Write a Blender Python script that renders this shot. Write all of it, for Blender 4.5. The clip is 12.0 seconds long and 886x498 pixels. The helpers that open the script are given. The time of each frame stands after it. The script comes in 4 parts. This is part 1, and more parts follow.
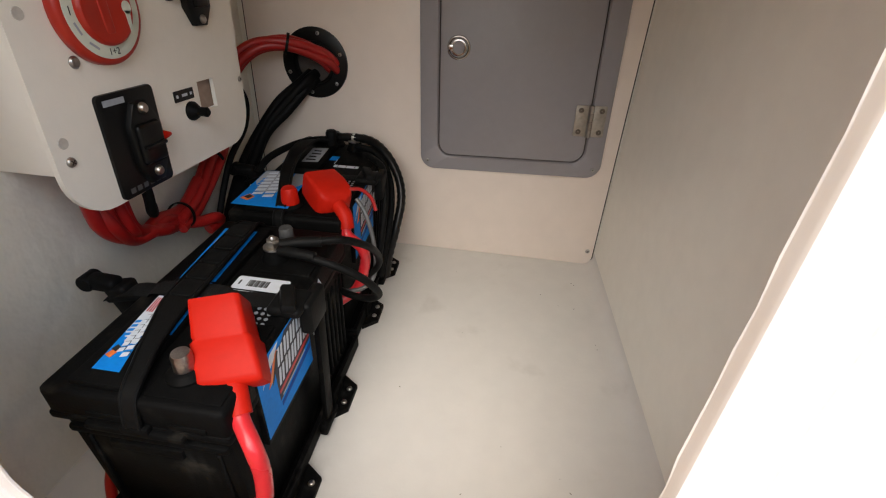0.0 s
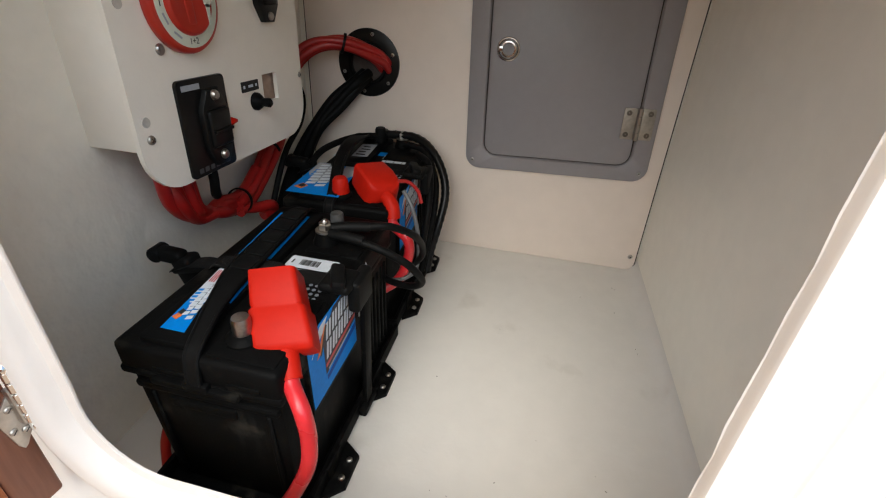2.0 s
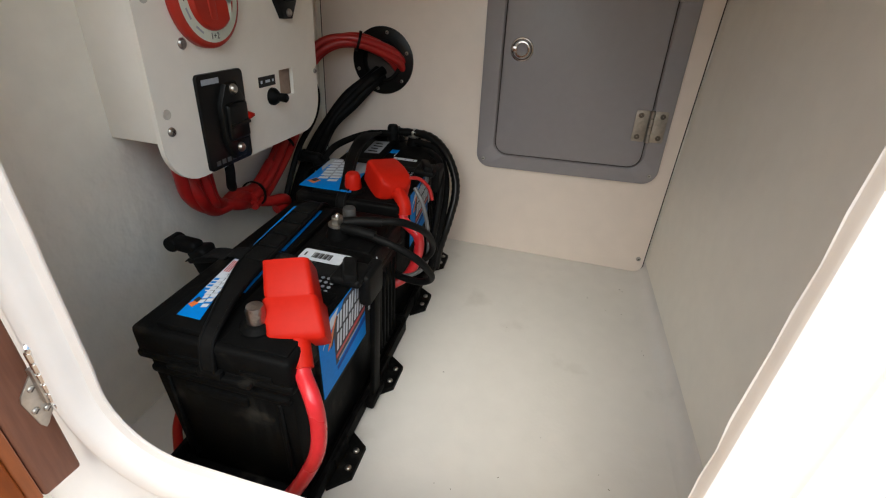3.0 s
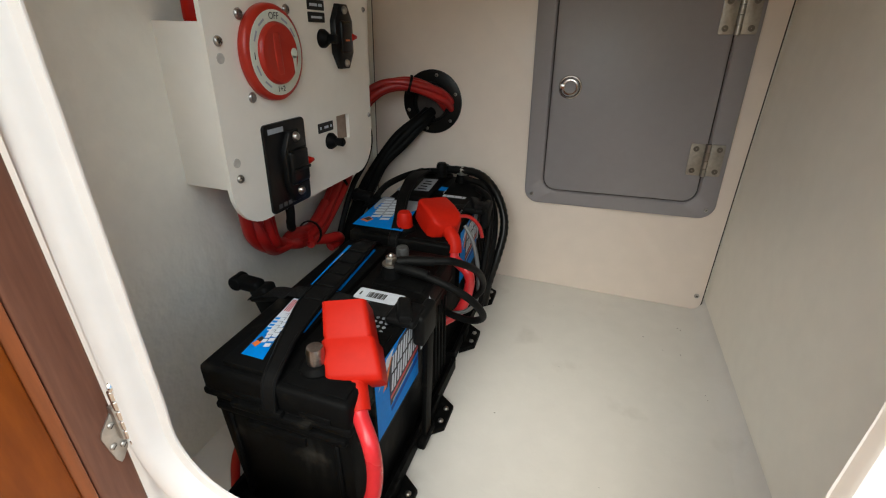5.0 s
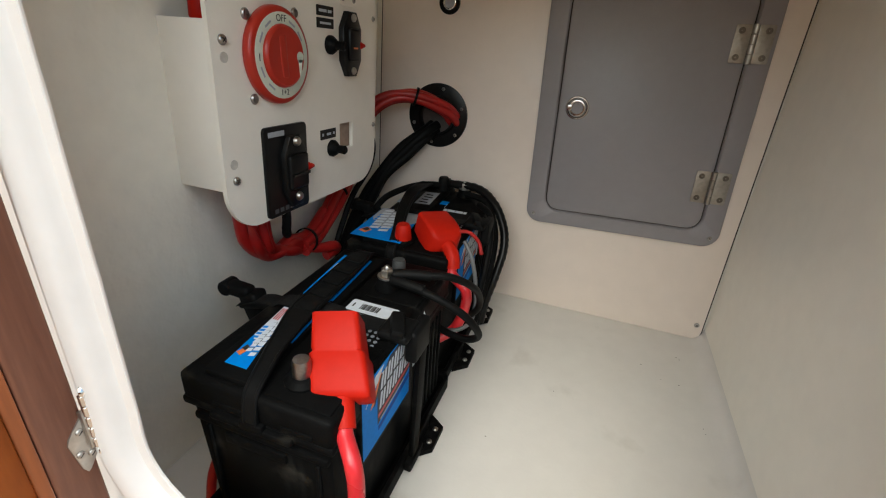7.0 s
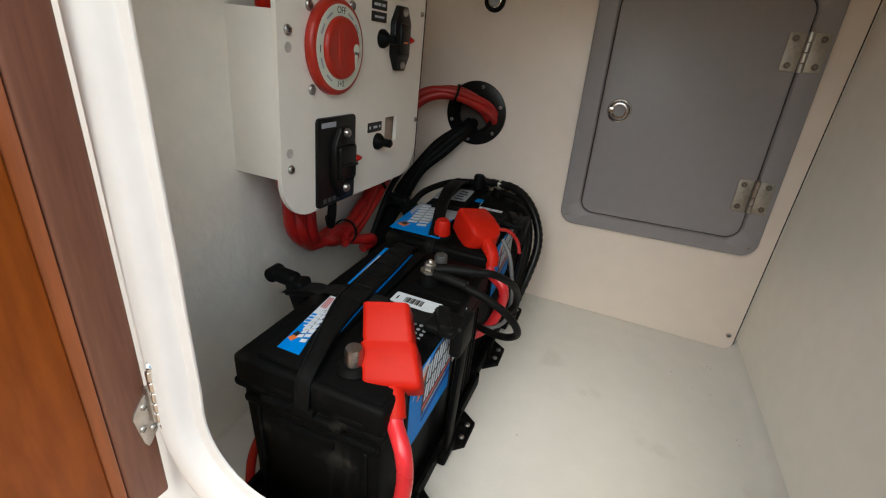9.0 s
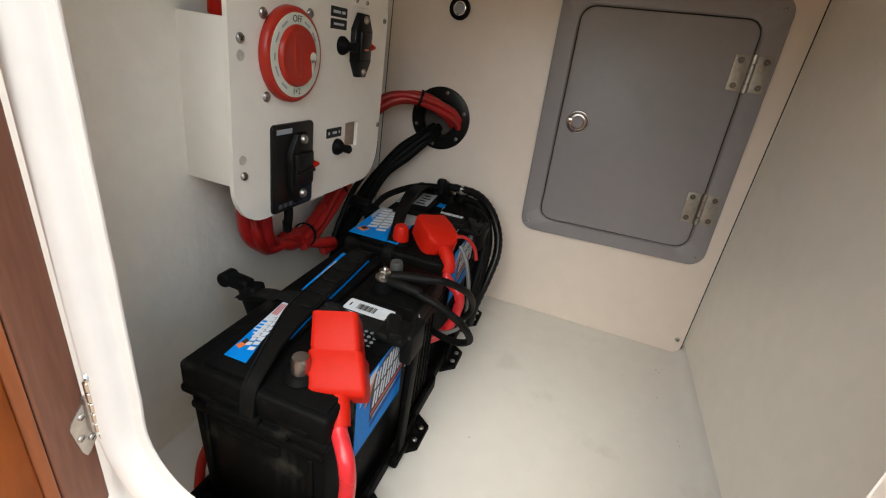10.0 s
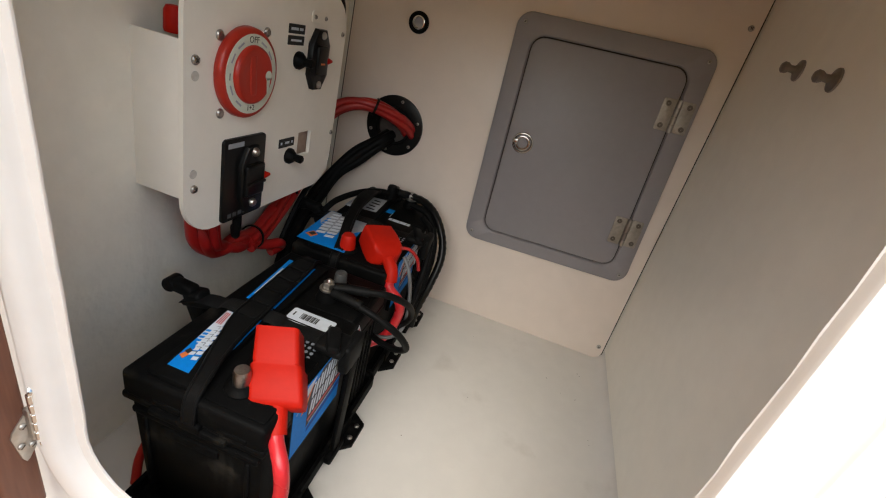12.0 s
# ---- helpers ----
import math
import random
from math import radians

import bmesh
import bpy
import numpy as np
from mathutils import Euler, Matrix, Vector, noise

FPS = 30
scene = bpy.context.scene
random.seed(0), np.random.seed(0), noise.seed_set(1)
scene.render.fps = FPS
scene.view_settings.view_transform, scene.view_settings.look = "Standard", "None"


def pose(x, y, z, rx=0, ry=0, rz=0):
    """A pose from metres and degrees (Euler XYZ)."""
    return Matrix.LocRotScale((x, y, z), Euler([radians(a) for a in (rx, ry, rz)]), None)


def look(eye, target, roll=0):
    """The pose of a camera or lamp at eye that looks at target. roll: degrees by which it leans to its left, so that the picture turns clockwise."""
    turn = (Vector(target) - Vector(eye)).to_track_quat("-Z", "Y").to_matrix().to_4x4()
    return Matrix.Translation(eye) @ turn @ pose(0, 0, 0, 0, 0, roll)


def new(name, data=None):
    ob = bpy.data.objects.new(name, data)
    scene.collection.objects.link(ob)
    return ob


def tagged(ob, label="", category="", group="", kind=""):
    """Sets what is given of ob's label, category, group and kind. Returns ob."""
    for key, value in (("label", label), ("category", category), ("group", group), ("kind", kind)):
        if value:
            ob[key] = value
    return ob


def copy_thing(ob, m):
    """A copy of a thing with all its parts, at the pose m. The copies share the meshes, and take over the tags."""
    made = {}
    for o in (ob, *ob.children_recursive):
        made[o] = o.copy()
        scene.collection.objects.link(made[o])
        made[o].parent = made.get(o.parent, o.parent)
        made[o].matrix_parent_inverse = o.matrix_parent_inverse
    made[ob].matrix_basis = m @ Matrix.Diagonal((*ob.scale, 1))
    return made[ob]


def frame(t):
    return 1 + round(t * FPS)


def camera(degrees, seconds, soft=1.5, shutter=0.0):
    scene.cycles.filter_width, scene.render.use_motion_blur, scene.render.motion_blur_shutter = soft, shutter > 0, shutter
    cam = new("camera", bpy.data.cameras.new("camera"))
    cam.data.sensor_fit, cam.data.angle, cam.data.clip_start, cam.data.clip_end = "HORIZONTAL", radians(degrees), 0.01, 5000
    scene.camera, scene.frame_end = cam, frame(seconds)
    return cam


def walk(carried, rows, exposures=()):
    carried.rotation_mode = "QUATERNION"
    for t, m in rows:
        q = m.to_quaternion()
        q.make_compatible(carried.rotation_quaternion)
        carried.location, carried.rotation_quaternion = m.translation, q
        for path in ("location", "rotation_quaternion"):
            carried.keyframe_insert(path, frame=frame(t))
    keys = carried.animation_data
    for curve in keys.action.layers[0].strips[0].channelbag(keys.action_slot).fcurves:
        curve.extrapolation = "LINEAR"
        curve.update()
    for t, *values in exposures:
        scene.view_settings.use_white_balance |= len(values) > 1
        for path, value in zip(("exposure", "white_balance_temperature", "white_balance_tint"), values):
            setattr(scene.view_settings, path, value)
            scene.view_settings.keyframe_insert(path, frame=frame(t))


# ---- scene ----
cam = camera(87.9, 12.0, soft=1.15)
# light
SKY, SUN = 0.11, 1.3
EXPOSURES = [(0.0, 1.46, 6440, 6), (0.8, 1.42, 6240, 4), (2.7, 1.36, 6190, 2), (4.4, 1.31, 6240, -1), (5.5, 1.46, 6240, -1), (8.3, 1.36, 6140, -1), (9.5, 1.42, 6190, -1), (10.6, 1.68, 6340, 4), (11.4, 1.67, 6340, 4), (12.0, 1.33, 6390, 4)]
PATH = [
    (0, (0.015, 0.045, 0.551), (-0.181, 1.774, -0.436), 3.3),
    (0.5, (0.018, 0.029, 0.53), (-0.249, 1.757, -0.441), 2.5),
    (1, (0.008, 0.023, 0.522), (-0.327, 1.743, -0.441), 2.3),
    (1.5, (0.014, 0.026, 0.531), (-0.3, 1.75, -0.433), 2.8),
    (2, (0.009, 0.018, 0.533), (-0.343, 1.74, -0.421), 3.4),
    (2.5, (0.012, 0.008, 0.529), (-0.357, 1.724, -0.429), 4.0),
    (4.5, (-0.02, 0.011, 0.553), (-0.517, 1.727, -0.346), 3.0),
    (5, (-0.009, 0.008, 0.545), (-0.582, 1.724, -0.307), 1.6),
    (5.5, (-0.021, 0.012, 0.563), (-0.611, 1.737, -0.258), 2.3),
    (6, (-0.037, 0.003, 0.572), (-0.691, 1.718, -0.222), 2.6),
    (6.5, (-0.01, 0.026, 0.553), (-0.597, 1.768, -0.237), 4.2),
    (8.5, (-0.044, -0.001, 0.526), (-0.652, 1.73, -0.269), 6.1),
    (9, (-0.051, 0.003, 0.532), (-0.676, 1.725, -0.27), 6.6),
    (9.5, (-0.047, 0.01, 0.531), (-0.641, 1.744, -0.268), 7.8),
    (10, (-0.026, 0.008, 0.555), (-0.547, 1.763, -0.25), 9.0),
    (10.5, (-0.035, 0.034, 0.578), (-0.462, 1.79, -0.277), 11.8),
    (11, (-0.029, 0.028, 0.589), (-0.41, 1.792, -0.273), 13.5),
    (11.5, (0.01, 0.001, 0.612), (-0.314, 1.784, -0.235), 15.0),
    (12, (-0.015, -0.01, 0.623), (-0.325, 1.779, -0.216), 15.2),
]
walk(cam, [(t, look(eye, target, roll)) for t, eye, target, roll in PATH], EXPOSURES)

# ---- world and sun ----
world = bpy.data.worlds.new("sky")
scene.world = world
world.use_nodes = True
wn = world.node_tree.nodes
sky = wn.new("ShaderNodeTexSky")
sky.sky_type = "NISHITA"
sky.sun_disc = False
sky.sun_elevation = radians(49)
sky.sun_rotation = radians(184)
sky.dust_density = 3.0
wn["Background"].inputs["Strength"].default_value = SKY
world.node_tree.links.new(sky.outputs["Color"], wn["Background"].inputs["Color"])

sun = new("sun", bpy.data.lights.new("sun", "SUN"))
sun.data.energy = SUN
sun.data.angle = radians(86)
sun.data.color = (1.0, 0.96, 0.90)
sun.matrix_world = look((-0.06, -0.82, 1.0), (0, 0, 0))


# ---- materials ----
def material(name, color, rough=0.5, metal=0.0, shine=0.5, vary=0.12, scale=30.0, bump=0.0, bump_scale=200.0, coat=0.0, stretch=(1, 1, 1), dark=None, spots=0.0, depth=0.002, scuff=0.0):
    """A surface with variation at two scales, fine relief and, with spots, scattered grime."""
    m = bpy.data.materials.new(name)
    m.use_nodes = True
    nt = m.node_tree
    b = nt.nodes["Principled BSDF"]
    b.inputs["Roughness"].default_value = rough
    b.inputs["Metallic"].default_value = metal
    b.inputs["Specular IOR Level"].default_value = shine
    b.inputs["Coat Weight"].default_value = coat
    b.inputs["Coat Roughness"].default_value = 0.15
    co = nt.nodes.new("ShaderNodeTexCoord")
    mp = nt.nodes.new("ShaderNodeMapping")
    mp.inputs["Scale"].default_value = stretch
    nt.links.new(co.outputs["Object"], mp.inputs["Vector"])

    def grain(sc, detail):
        n = nt.nodes.new("ShaderNodeTexNoise")
        n.inputs["Scale"].default_value = sc
        n.inputs["Detail"].default_value = detail
        nt.links.new(mp.outputs["Vector"], n.inputs["Vector"])
        return n

    big, fine = grain(scale * 0.25, 4), grain(scale * 3, 5)
    add = nt.nodes.new("ShaderNodeMath")
    add.operation = "ADD"
    nt.links.new(big.outputs["Fac"], add.inputs[0])
    nt.links.new(fine.outputs["Fac"], add.inputs[1])
    ramp = nt.nodes.new("ShaderNodeMapRange")
    ramp.inputs["From Min"].default_value = 0.7
    ramp.inputs["From Max"].default_value = 1.3
    nt.links.new(add.outputs[0], ramp.inputs["Value"])
    mix = nt.nodes.new("ShaderNodeMix")
    mix.data_type = "RGBA"
    low = dark or tuple(c * (1 - vary) for c in color)
    mix.inputs["A"].default_value = (*low, 1)
    mix.inputs["B"].default_value = (*(min(1, c * (1 + vary * 0.4)) for c in color), 1)
    nt.links.new(ramp.outputs["Result"], mix.inputs["Factor"])
    out = mix.outputs["Result"]
    if spots:
        sp = grain(scale * 0.9, 6)
        cut = nt.nodes.new("ShaderNodeMapRange")
        cut.inputs["From Min"].default_value = 0.61
        cut.inputs["From Max"].default_value = 0.8
        cut.inputs["To Max"].default_value = spots
        nt.links.new(sp.outputs["Fac"], cut.inputs["Value"])
        dirty = nt.nodes.new("ShaderNodeMix")
        dirty.data_type = "RGBA"
        dirty.inputs["B"].default_value = (0.28, 0.24, 0.18, 1)
        nt.links.new(out, dirty.inputs["A"])
        nt.links.new(cut.outputs["Result"], dirty.inputs["Factor"])
        out = dirty.outputs["Result"]
    if scuff:
        sm = nt.nodes.new("ShaderNodeMapping")
        sm.inputs["Scale"].default_value = (90, 90, 9)
        sm.inputs["Rotation"].default_value = (0.25, 0.15, 0)
        nt.links.new(co.outputs["Object"], sm.inputs["Vector"])
        sn = nt.nodes.new("ShaderNodeTexNoise")
        sn.inputs["Scale"].default_value = 1.0
        sn.inputs["Detail"].default_value = 5
        nt.links.new(sm.outputs["Vector"], sn.inputs["Vector"])
        patch = grain(11, 2)
        both = nt.nodes.new("ShaderNodeMath")
        both.operation = "MULTIPLY"
        nt.links.new(sn.outputs["Fac"], both.inputs[0])
        nt.links.new(patch.outputs["Fac"], both.inputs[1])
        sc = nt.nodes.new("ShaderNodeMapRange")
        sc.inputs["From Min"].default_value = 0.30
        sc.inputs["From Max"].default_value = 0.45
        sc.inputs["To Max"].default_value = scuff
        nt.links.new(both.outputs[0], sc.inputs["Value"])
        scr = nt.nodes.new("ShaderNodeMix")
        scr.data_type = "RGBA"
        scr.inputs["B"].default_value = (0.16, 0.155, 0.14, 1)
        nt.links.new(out, scr.inputs["A"])
        nt.links.new(sc.outputs["Result"], scr.inputs["Factor"])
        out = scr.outputs["Result"]
    nt.links.new(out, b.inputs["Base Color"])
    rr = nt.nodes.new("ShaderNodeMapRange")
    rr.inputs["To Min"].default_value = max(0.02, rough - 0.08)
    rr.inputs["To Max"].default_value = min(1, rough + 0.1)
    nt.links.new(big.outputs["Fac"], rr.inputs["Value"])
    nt.links.new(rr.outputs["Result"], b.inputs["Roughness"])
    if bump:
        bn = grain(bump_scale, 3)
        bp = nt.nodes.new("ShaderNodeBump")
        bp.inputs["Strength"].default_value = bump
        bp.inputs["Distance"].default_value = depth
        nt.links.new(bn.outputs["Fac"], bp.inputs["Height"])
        nt.links.new(bp.outputs["Normal"], b.inputs["Normal"])
    return m


GELCOAT = material("white_gelcoat", (0.89, 0.85, 0.765), 0.32, vary=0.04, scale=12, bump=0.06, bump_scale=90)
# gelcoat of the front, a little whiter than that of the inside
FRONTCOAT = material("front_gelcoat", (0.90, 0.875, 0.86), 0.4, shine=0.3, vary=0.05, scale=12, bump=0.05, bump_scale=90)
# sunlight glows through the thin laminate of the front
nt = FRONTCOAT.node_tree
glow, blend = nt.nodes.new("ShaderNodeBsdfTranslucent"), nt.nodes.new("ShaderNodeMixShader")
glow.inputs["Color"].default_value = (1.0, 0.76, 0.30, 1)
blend.inputs["Fac"].default_value = 0.24
nt.links.new(nt.nodes["Principled BSDF"].outputs["BSDF"], blend.inputs[1])
nt.links.new(glow.outputs["BSDF"], blend.inputs[2])
nt.links.new(blend.outputs["Shader"], nt.nodes["Material Output"].inputs["Surface"])
FLOORCOAT = material("floor_gelcoat", (0.71, 0.685, 0.645), 0.38, vary=0.05, scale=10, bump=0.12, bump_scale=160, spots=0.45)
PAINT = material("painted_hull_side", (0.90, 0.855, 0.75), 0.45, vary=0.05, scale=14, bump=1.0, bump_scale=30, depth=0.0035)
BOARD = material("cream_board", (0.78, 0.68, 0.60), 0.4, vary=0.04, scale=10, bump=0.05, bump_scale=140)
PLUG = material("filled_hole", (0.55, 0.52, 0.47), 0.5, vary=0.15, scale=80)
BOXWHITE = material("white_plastic_sheet", (0.90, 0.855, 0.77), 0.36, vary=0.03, scale=18, bump=0.08, bump_scale=240)
SCREWDARK = material("tarnished_screw", (0.16, 0.14, 0.12), 0.45, 1.0, vary=0.3, scale=90)
SEAM = material("dark_seam", (0.05, 0.04, 0.035), 0.7, vary=0.3, scale=40)
GREY = material("grey_plastic", (0.262, 0.244, 0.256), 0.42, vary=0.05, scale=20, bump=0.1, bump_scale=420)
HINGE = material("brushed_hinge_steel", (0.37, 0.34, 0.30), 0.45, 1.0, vary=0.25, scale=50, bump=0.2, bump_scale=300)
STEEL = material("stainless_steel", (0.45, 0.43, 0.40), 0.32, 1.0, vary=0.15, scale=60)
CHROME = material("polished_chrome", (0.75, 0.74, 0.72), 0.1, 1.0, vary=0.08, scale=60)
LATCH = material("satin_chrome", (0.50, 0.47, 0.45), 0.22, 1.0, vary=0.12, scale=60)
DULLPOST = material("oxidised_lead", (0.05, 0.05, 0.05), 0.5, vary=0.3, scale=120, bump=0.3, bump_scale=300)
LEAD = material("lead", (0.42, 0.40, 0.385), 0.28, 1.0, vary=0.25, scale=120, bump=0.3, bump_scale=300)
CASE = material("black_polypropylene", (0.0040, 0.0040, 0.0040), 0.5, shine=0.045, vary=0.35, scale=26, bump=0.15, bump_scale=350, dark=(0.0030, 0.0030, 0.0030), spots=0.10, scuff=0.05)
RUBBER = material("black_rubber", (0.0055, 0.0055, 0.0055), 0.5, shine=0.09, vary=0.3, scale=40, bump=0.1, bump_scale=300)
WEBBING = material("black_webbing", (0.007, 0.007, 0.007), 0.75, shine=0.2, vary=0.3, scale=80, bump=0.5, bump_scale=700)
GLOSSBLACK = material("gloss_black_plastic", (0.006, 0.006, 0.006), 0.3, shine=0.25, vary=0.2, scale=40)
CAPRED = material("red_vinyl", (0.45, 0.011, 0.004), 0.48, shine=0.15, vary=0.1, scale=40, bump=0.05, bump_scale=250)
WIRERED = material("red_cable_sheath", (0.36, 0.011, 0.010), 0.38, vary=0.14, scale=50)
PINKRED = material("glossy_red_cable_sheath", (0.58, 0.022, 0.030), 0.28, vary=0.08, scale=50)
DIALRED = material("red_switch_plastic", (0.42, 0.022, 0.010), 0.35, vary=0.06, scale=40)
DIALRING = material("pale_dial_ring", (0.66, 0.70, 0.60), 0.45, vary=0.08, scale=60)
DIMPRINT = material("faint_print", (0.07, 0.07, 0.072), 0.5, vary=0.1)
INK = material("black_ink", (0.015, 0.015, 0.015), 0.5, vary=0.1)
LABELBLUE = material("blue_print", (0.006, 0.20, 0.64), 0.5, shine=0.15, vary=0.12, scale=60)
LABELDARK = material("dark_blue_print", (0.004, 0.06, 0.30), 0.5, shine=0.15, vary=0.15, scale=60)
LABELWHITE = material("white_print", (0.58, 0.62, 0.68), 0.5, shine=0.2, vary=0.08, scale=60)
LABELNAVY = material("navy_brown_print", (0.05, 0.045, 0.06), 0.5, shine=0.2, vary=0.2, scale=90)
LABELGREY = material("grey_print", (0.36, 0.38, 0.42), 0.5, shine=0.2, vary=0.15, scale=60)
LABELORANGE = material("orange_print", (0.7, 0.16, 0.03), 0.35, vary=0.1)
LABELRED = material("red_print", (0.45, 0.03, 0.03), 0.35, vary=0.1)
GREYWIRE = material("grey_cable_sheath", (0.11, 0.115, 0.12), 0.4, vary=0.1)
BROWNHOLE = material("brown_backing", (0.42, 0.31, 0.24), 0.7, vary=0.2, scale=40)
WOOD = material("varnished_teak", (0.34, 0.085, 0.008), 0.5, shine=0.15, vary=0.3, scale=14, coat=0.02, stretch=(2.5, 2.5, 0.4), dark=(0.21, 0.046, 0.005))
STILE = material("varnished_stile", (0.19, 0.078, 0.045), 0.5, shine=0.3, vary=0.3, scale=16, coat=0.04, stretch=(5, 5, 0.35), dark=(0.14, 0.054, 0.032))
SHADED_STRIP = material("teak_with_painted_shade", (0.27, 0.070, 0.016), 0.4, vary=0.35, scale=14, coat=0.2, stretch=(4, 4, 0.35), dark=(0.17, 0.045, 0.012))
PEG = material("dull_peg_steel", (0.30, 0.26, 0.23), 0.45, 1.0, vary=0.2, scale=60)
LEAF = material("dull_stainless", (0.50, 0.47, 0.43), 0.42, 1.0, vary=0.15, scale=60, bump=0.1, bump_scale=300)
BOUNCE_SOLE = material("warm_bounce_sole", (0.44, 0.31, 0.21), 0.6, vary=0.25, scale=18, stretch=(8, 0.8, 1))
SEA = material("harbour_water", (0.03, 0.06, 0.06), 0.12, vary=0.3, scale=1.0)
DIRT = material("dark_grit", (0.10, 0.085, 0.06), 0.9, vary=0.3)


# ---- helpers for shapes ----
def part(name, bm, mat, parent=None, label="", m=None, smooth=40):
    """Links a bmesh as one mesh object, under a thing or a part."""
    me = bpy.data.meshes.new(name)
    bm.to_mesh(me)
    bm.free()
    if mat:
        me.materials.append(mat)
    if smooth:
        me.shade_smooth()
        me.set_sharp_from_angle(angle=radians(smooth))
    ob = new(name, me)
    if parent is not None:
        ob.parent = parent
    if m is not None:
        ob.matrix_basis = m
    if label:
        ob["label"] = label
    return ob


def thing(name, label, category, m=None, group="", kind=""):
    ob = new(name)
    ob.empty_display_size = 0.02
    ob.matrix_basis = m or Matrix.Identity(4)
    return tagged(ob, label, category, group, kind)


def solo(name, bm, mat, label, category, m=None, group="", kind="", smooth=40):
    return tagged(part(name, bm, mat, None, "", m, smooth), label, category, group, kind)


def join(*bms):
    """All given bmeshes in one."""
    out = bmesh.new()
    for b in bms:
        me = bpy.data.meshes.new("joint")
        b.to_mesh(me)
        b.free()
        out.from_mesh(me)
        bpy.data.meshes.remove(me)
    return out


def moved(bm, m):
    bmesh.ops.transform(bm, matrix=m, verts=bm.verts)
    return bm


def box(x0, x1, y0, y1, z0, z1, bev=0.0, seg=2, taper=(0.0, 0.0)):
    """A box; taper draws in its lower end by so much on each side in x and y."""
    bm = bmesh.new()
    vs = []
    for z, tx, ty in ((z0, taper[0], taper[1]), (z1, 0, 0)):
        vs.append([bm.verts.new(p) for p in ((x0 + tx, y0 + ty, z), (x1 - tx, y0 + ty, z), (x1 - tx, y1 - ty, z), (x0 + tx, y1 - ty, z))])
    lo, hi = vs
    bm.faces.new(lo[::-1])
    bm.faces.new(hi)
    for i in range(4):
        bm.faces.new((lo[i], lo[(i + 1) % 4], hi[(i + 1) % 4], hi[i]))
    if bev:
        bmesh.ops.bevel(bm, geom=bm.edges, offset=bev, segments=seg, profile=0.5, affect="EDGES")
    return bm


def round_rect(w, h, r, n=6, cx=0.0, cy=0.0):
    pts = []
    for qx, qy, a0 in ((1, 1, 0), (-1, 1, 90), (-1, -1, 180), (1, -1, 270)):
        for i in range(n + 1):
            a = radians(a0 + 90 * i / n)
            pts.append((cx + qx * (w / 2 - r) + r * math.cos(a), cy + qy * (h / 2 - r) + r * math.sin(a)))
    return pts


def circle(r, n=32, cx=0.0, cy=0.0):
    return [(cx + r * math.cos(2 * math.pi * i / n), cy + r * math.sin(2 * math.pi * i / n)) for i in range(n)]


def plate(outline, z0, z1, bev=0.0, hole=None):
    """A flat piece of the given outline from z0 to z1, with a bevelled upper rim and, if given, a hole of as many points."""
    def inset(pts, d):
        n = len(pts)
        cx, cy = sum(p[0] for p in pts) / n, sum(p[1] for p in pts) / n
        w = max(abs(p[0] - cx) for p in pts)
        h = max(abs(p[1] - cy) for p in pts)
        return [(cx + (x - cx) * (1 - d / w), cy + (y - cy) * (1 - d / h)) for x, y in pts]

    bm = bmesh.new()
    loops = [[bm.verts.new((*p, z0)) for p in outline], [bm.verts.new((*p, z1 - bev)) for p in outline]]
    if bev:
        loops.append([bm.verts.new((*p, z1 - bev * 0.3)) for p in inset(outline, bev * 0.3)])
        loops.append([bm.verts.new((*p, z1)) for p in inset(outline, bev)])
    if hole:
        if bev:
            loops.append([bm.verts.new((*p, z1)) for p in inset(hole, -bev)])
        loops.append([bm.verts.new((*p, z1 - bev)) for p in hole])
        loops.append([bm.verts.new((*p, z0)) for p in hole])
        loops.append(loops[0])
    n = len(outline)
    for a, b in zip(loops, loops[1:]):
        for i in range(n):
            bm.faces.new((a[i], a[(i + 1) % n], b[(i + 1) % n], b[i]))
    if not hole:
        bm.faces.new(loops[-1])
        bm.faces.new(loops[0][::-1])
    bmesh.ops.recalc_face_normals(bm, faces=bm.faces)
    return bm


def lathe(profile, n=24):
    """A turned piece about z from (radius, height) pairs, closed at both ends."""
    bm = bmesh.new()
    rings = [[bm.verts.new((r * math.cos(2 * math.pi * i / n), r * math.sin(2 * math.pi * i / n), z)) for i in range(n)] for r, z in profile]
    for a, b in zip(rings, rings[1:]):
        for i in range(n):
            bm.faces.new((a[i], a[(i + 1) % n], b[(i + 1) % n], b[i]))
    bm.faces.new(rings[0][::-1])
    bm.faces.new(rings[-1])
    bmesh.ops.recalc_face_normals(bm, faces=bm.faces)
    return bm


def spline(points, steps=8):
    """A smooth line through the points."""
    p = [Vector(q) for q in points]
    p = [2 * p[0] - p[1], *p, 2 * p[-1] - p[-2]]
    out = []
    for a, b, c, d in zip(p, p[1:], p[2:], p[3:]):
        for i in range(steps):
            t = i / steps
            out.append(0.5 * (2 * b + (c - a) * t + (2 * a - 5 * b + 4 * c - d) * t * t + (3 * b - a - 3 * c + d) * t ** 3))
    out.append(p[-2])
    return out


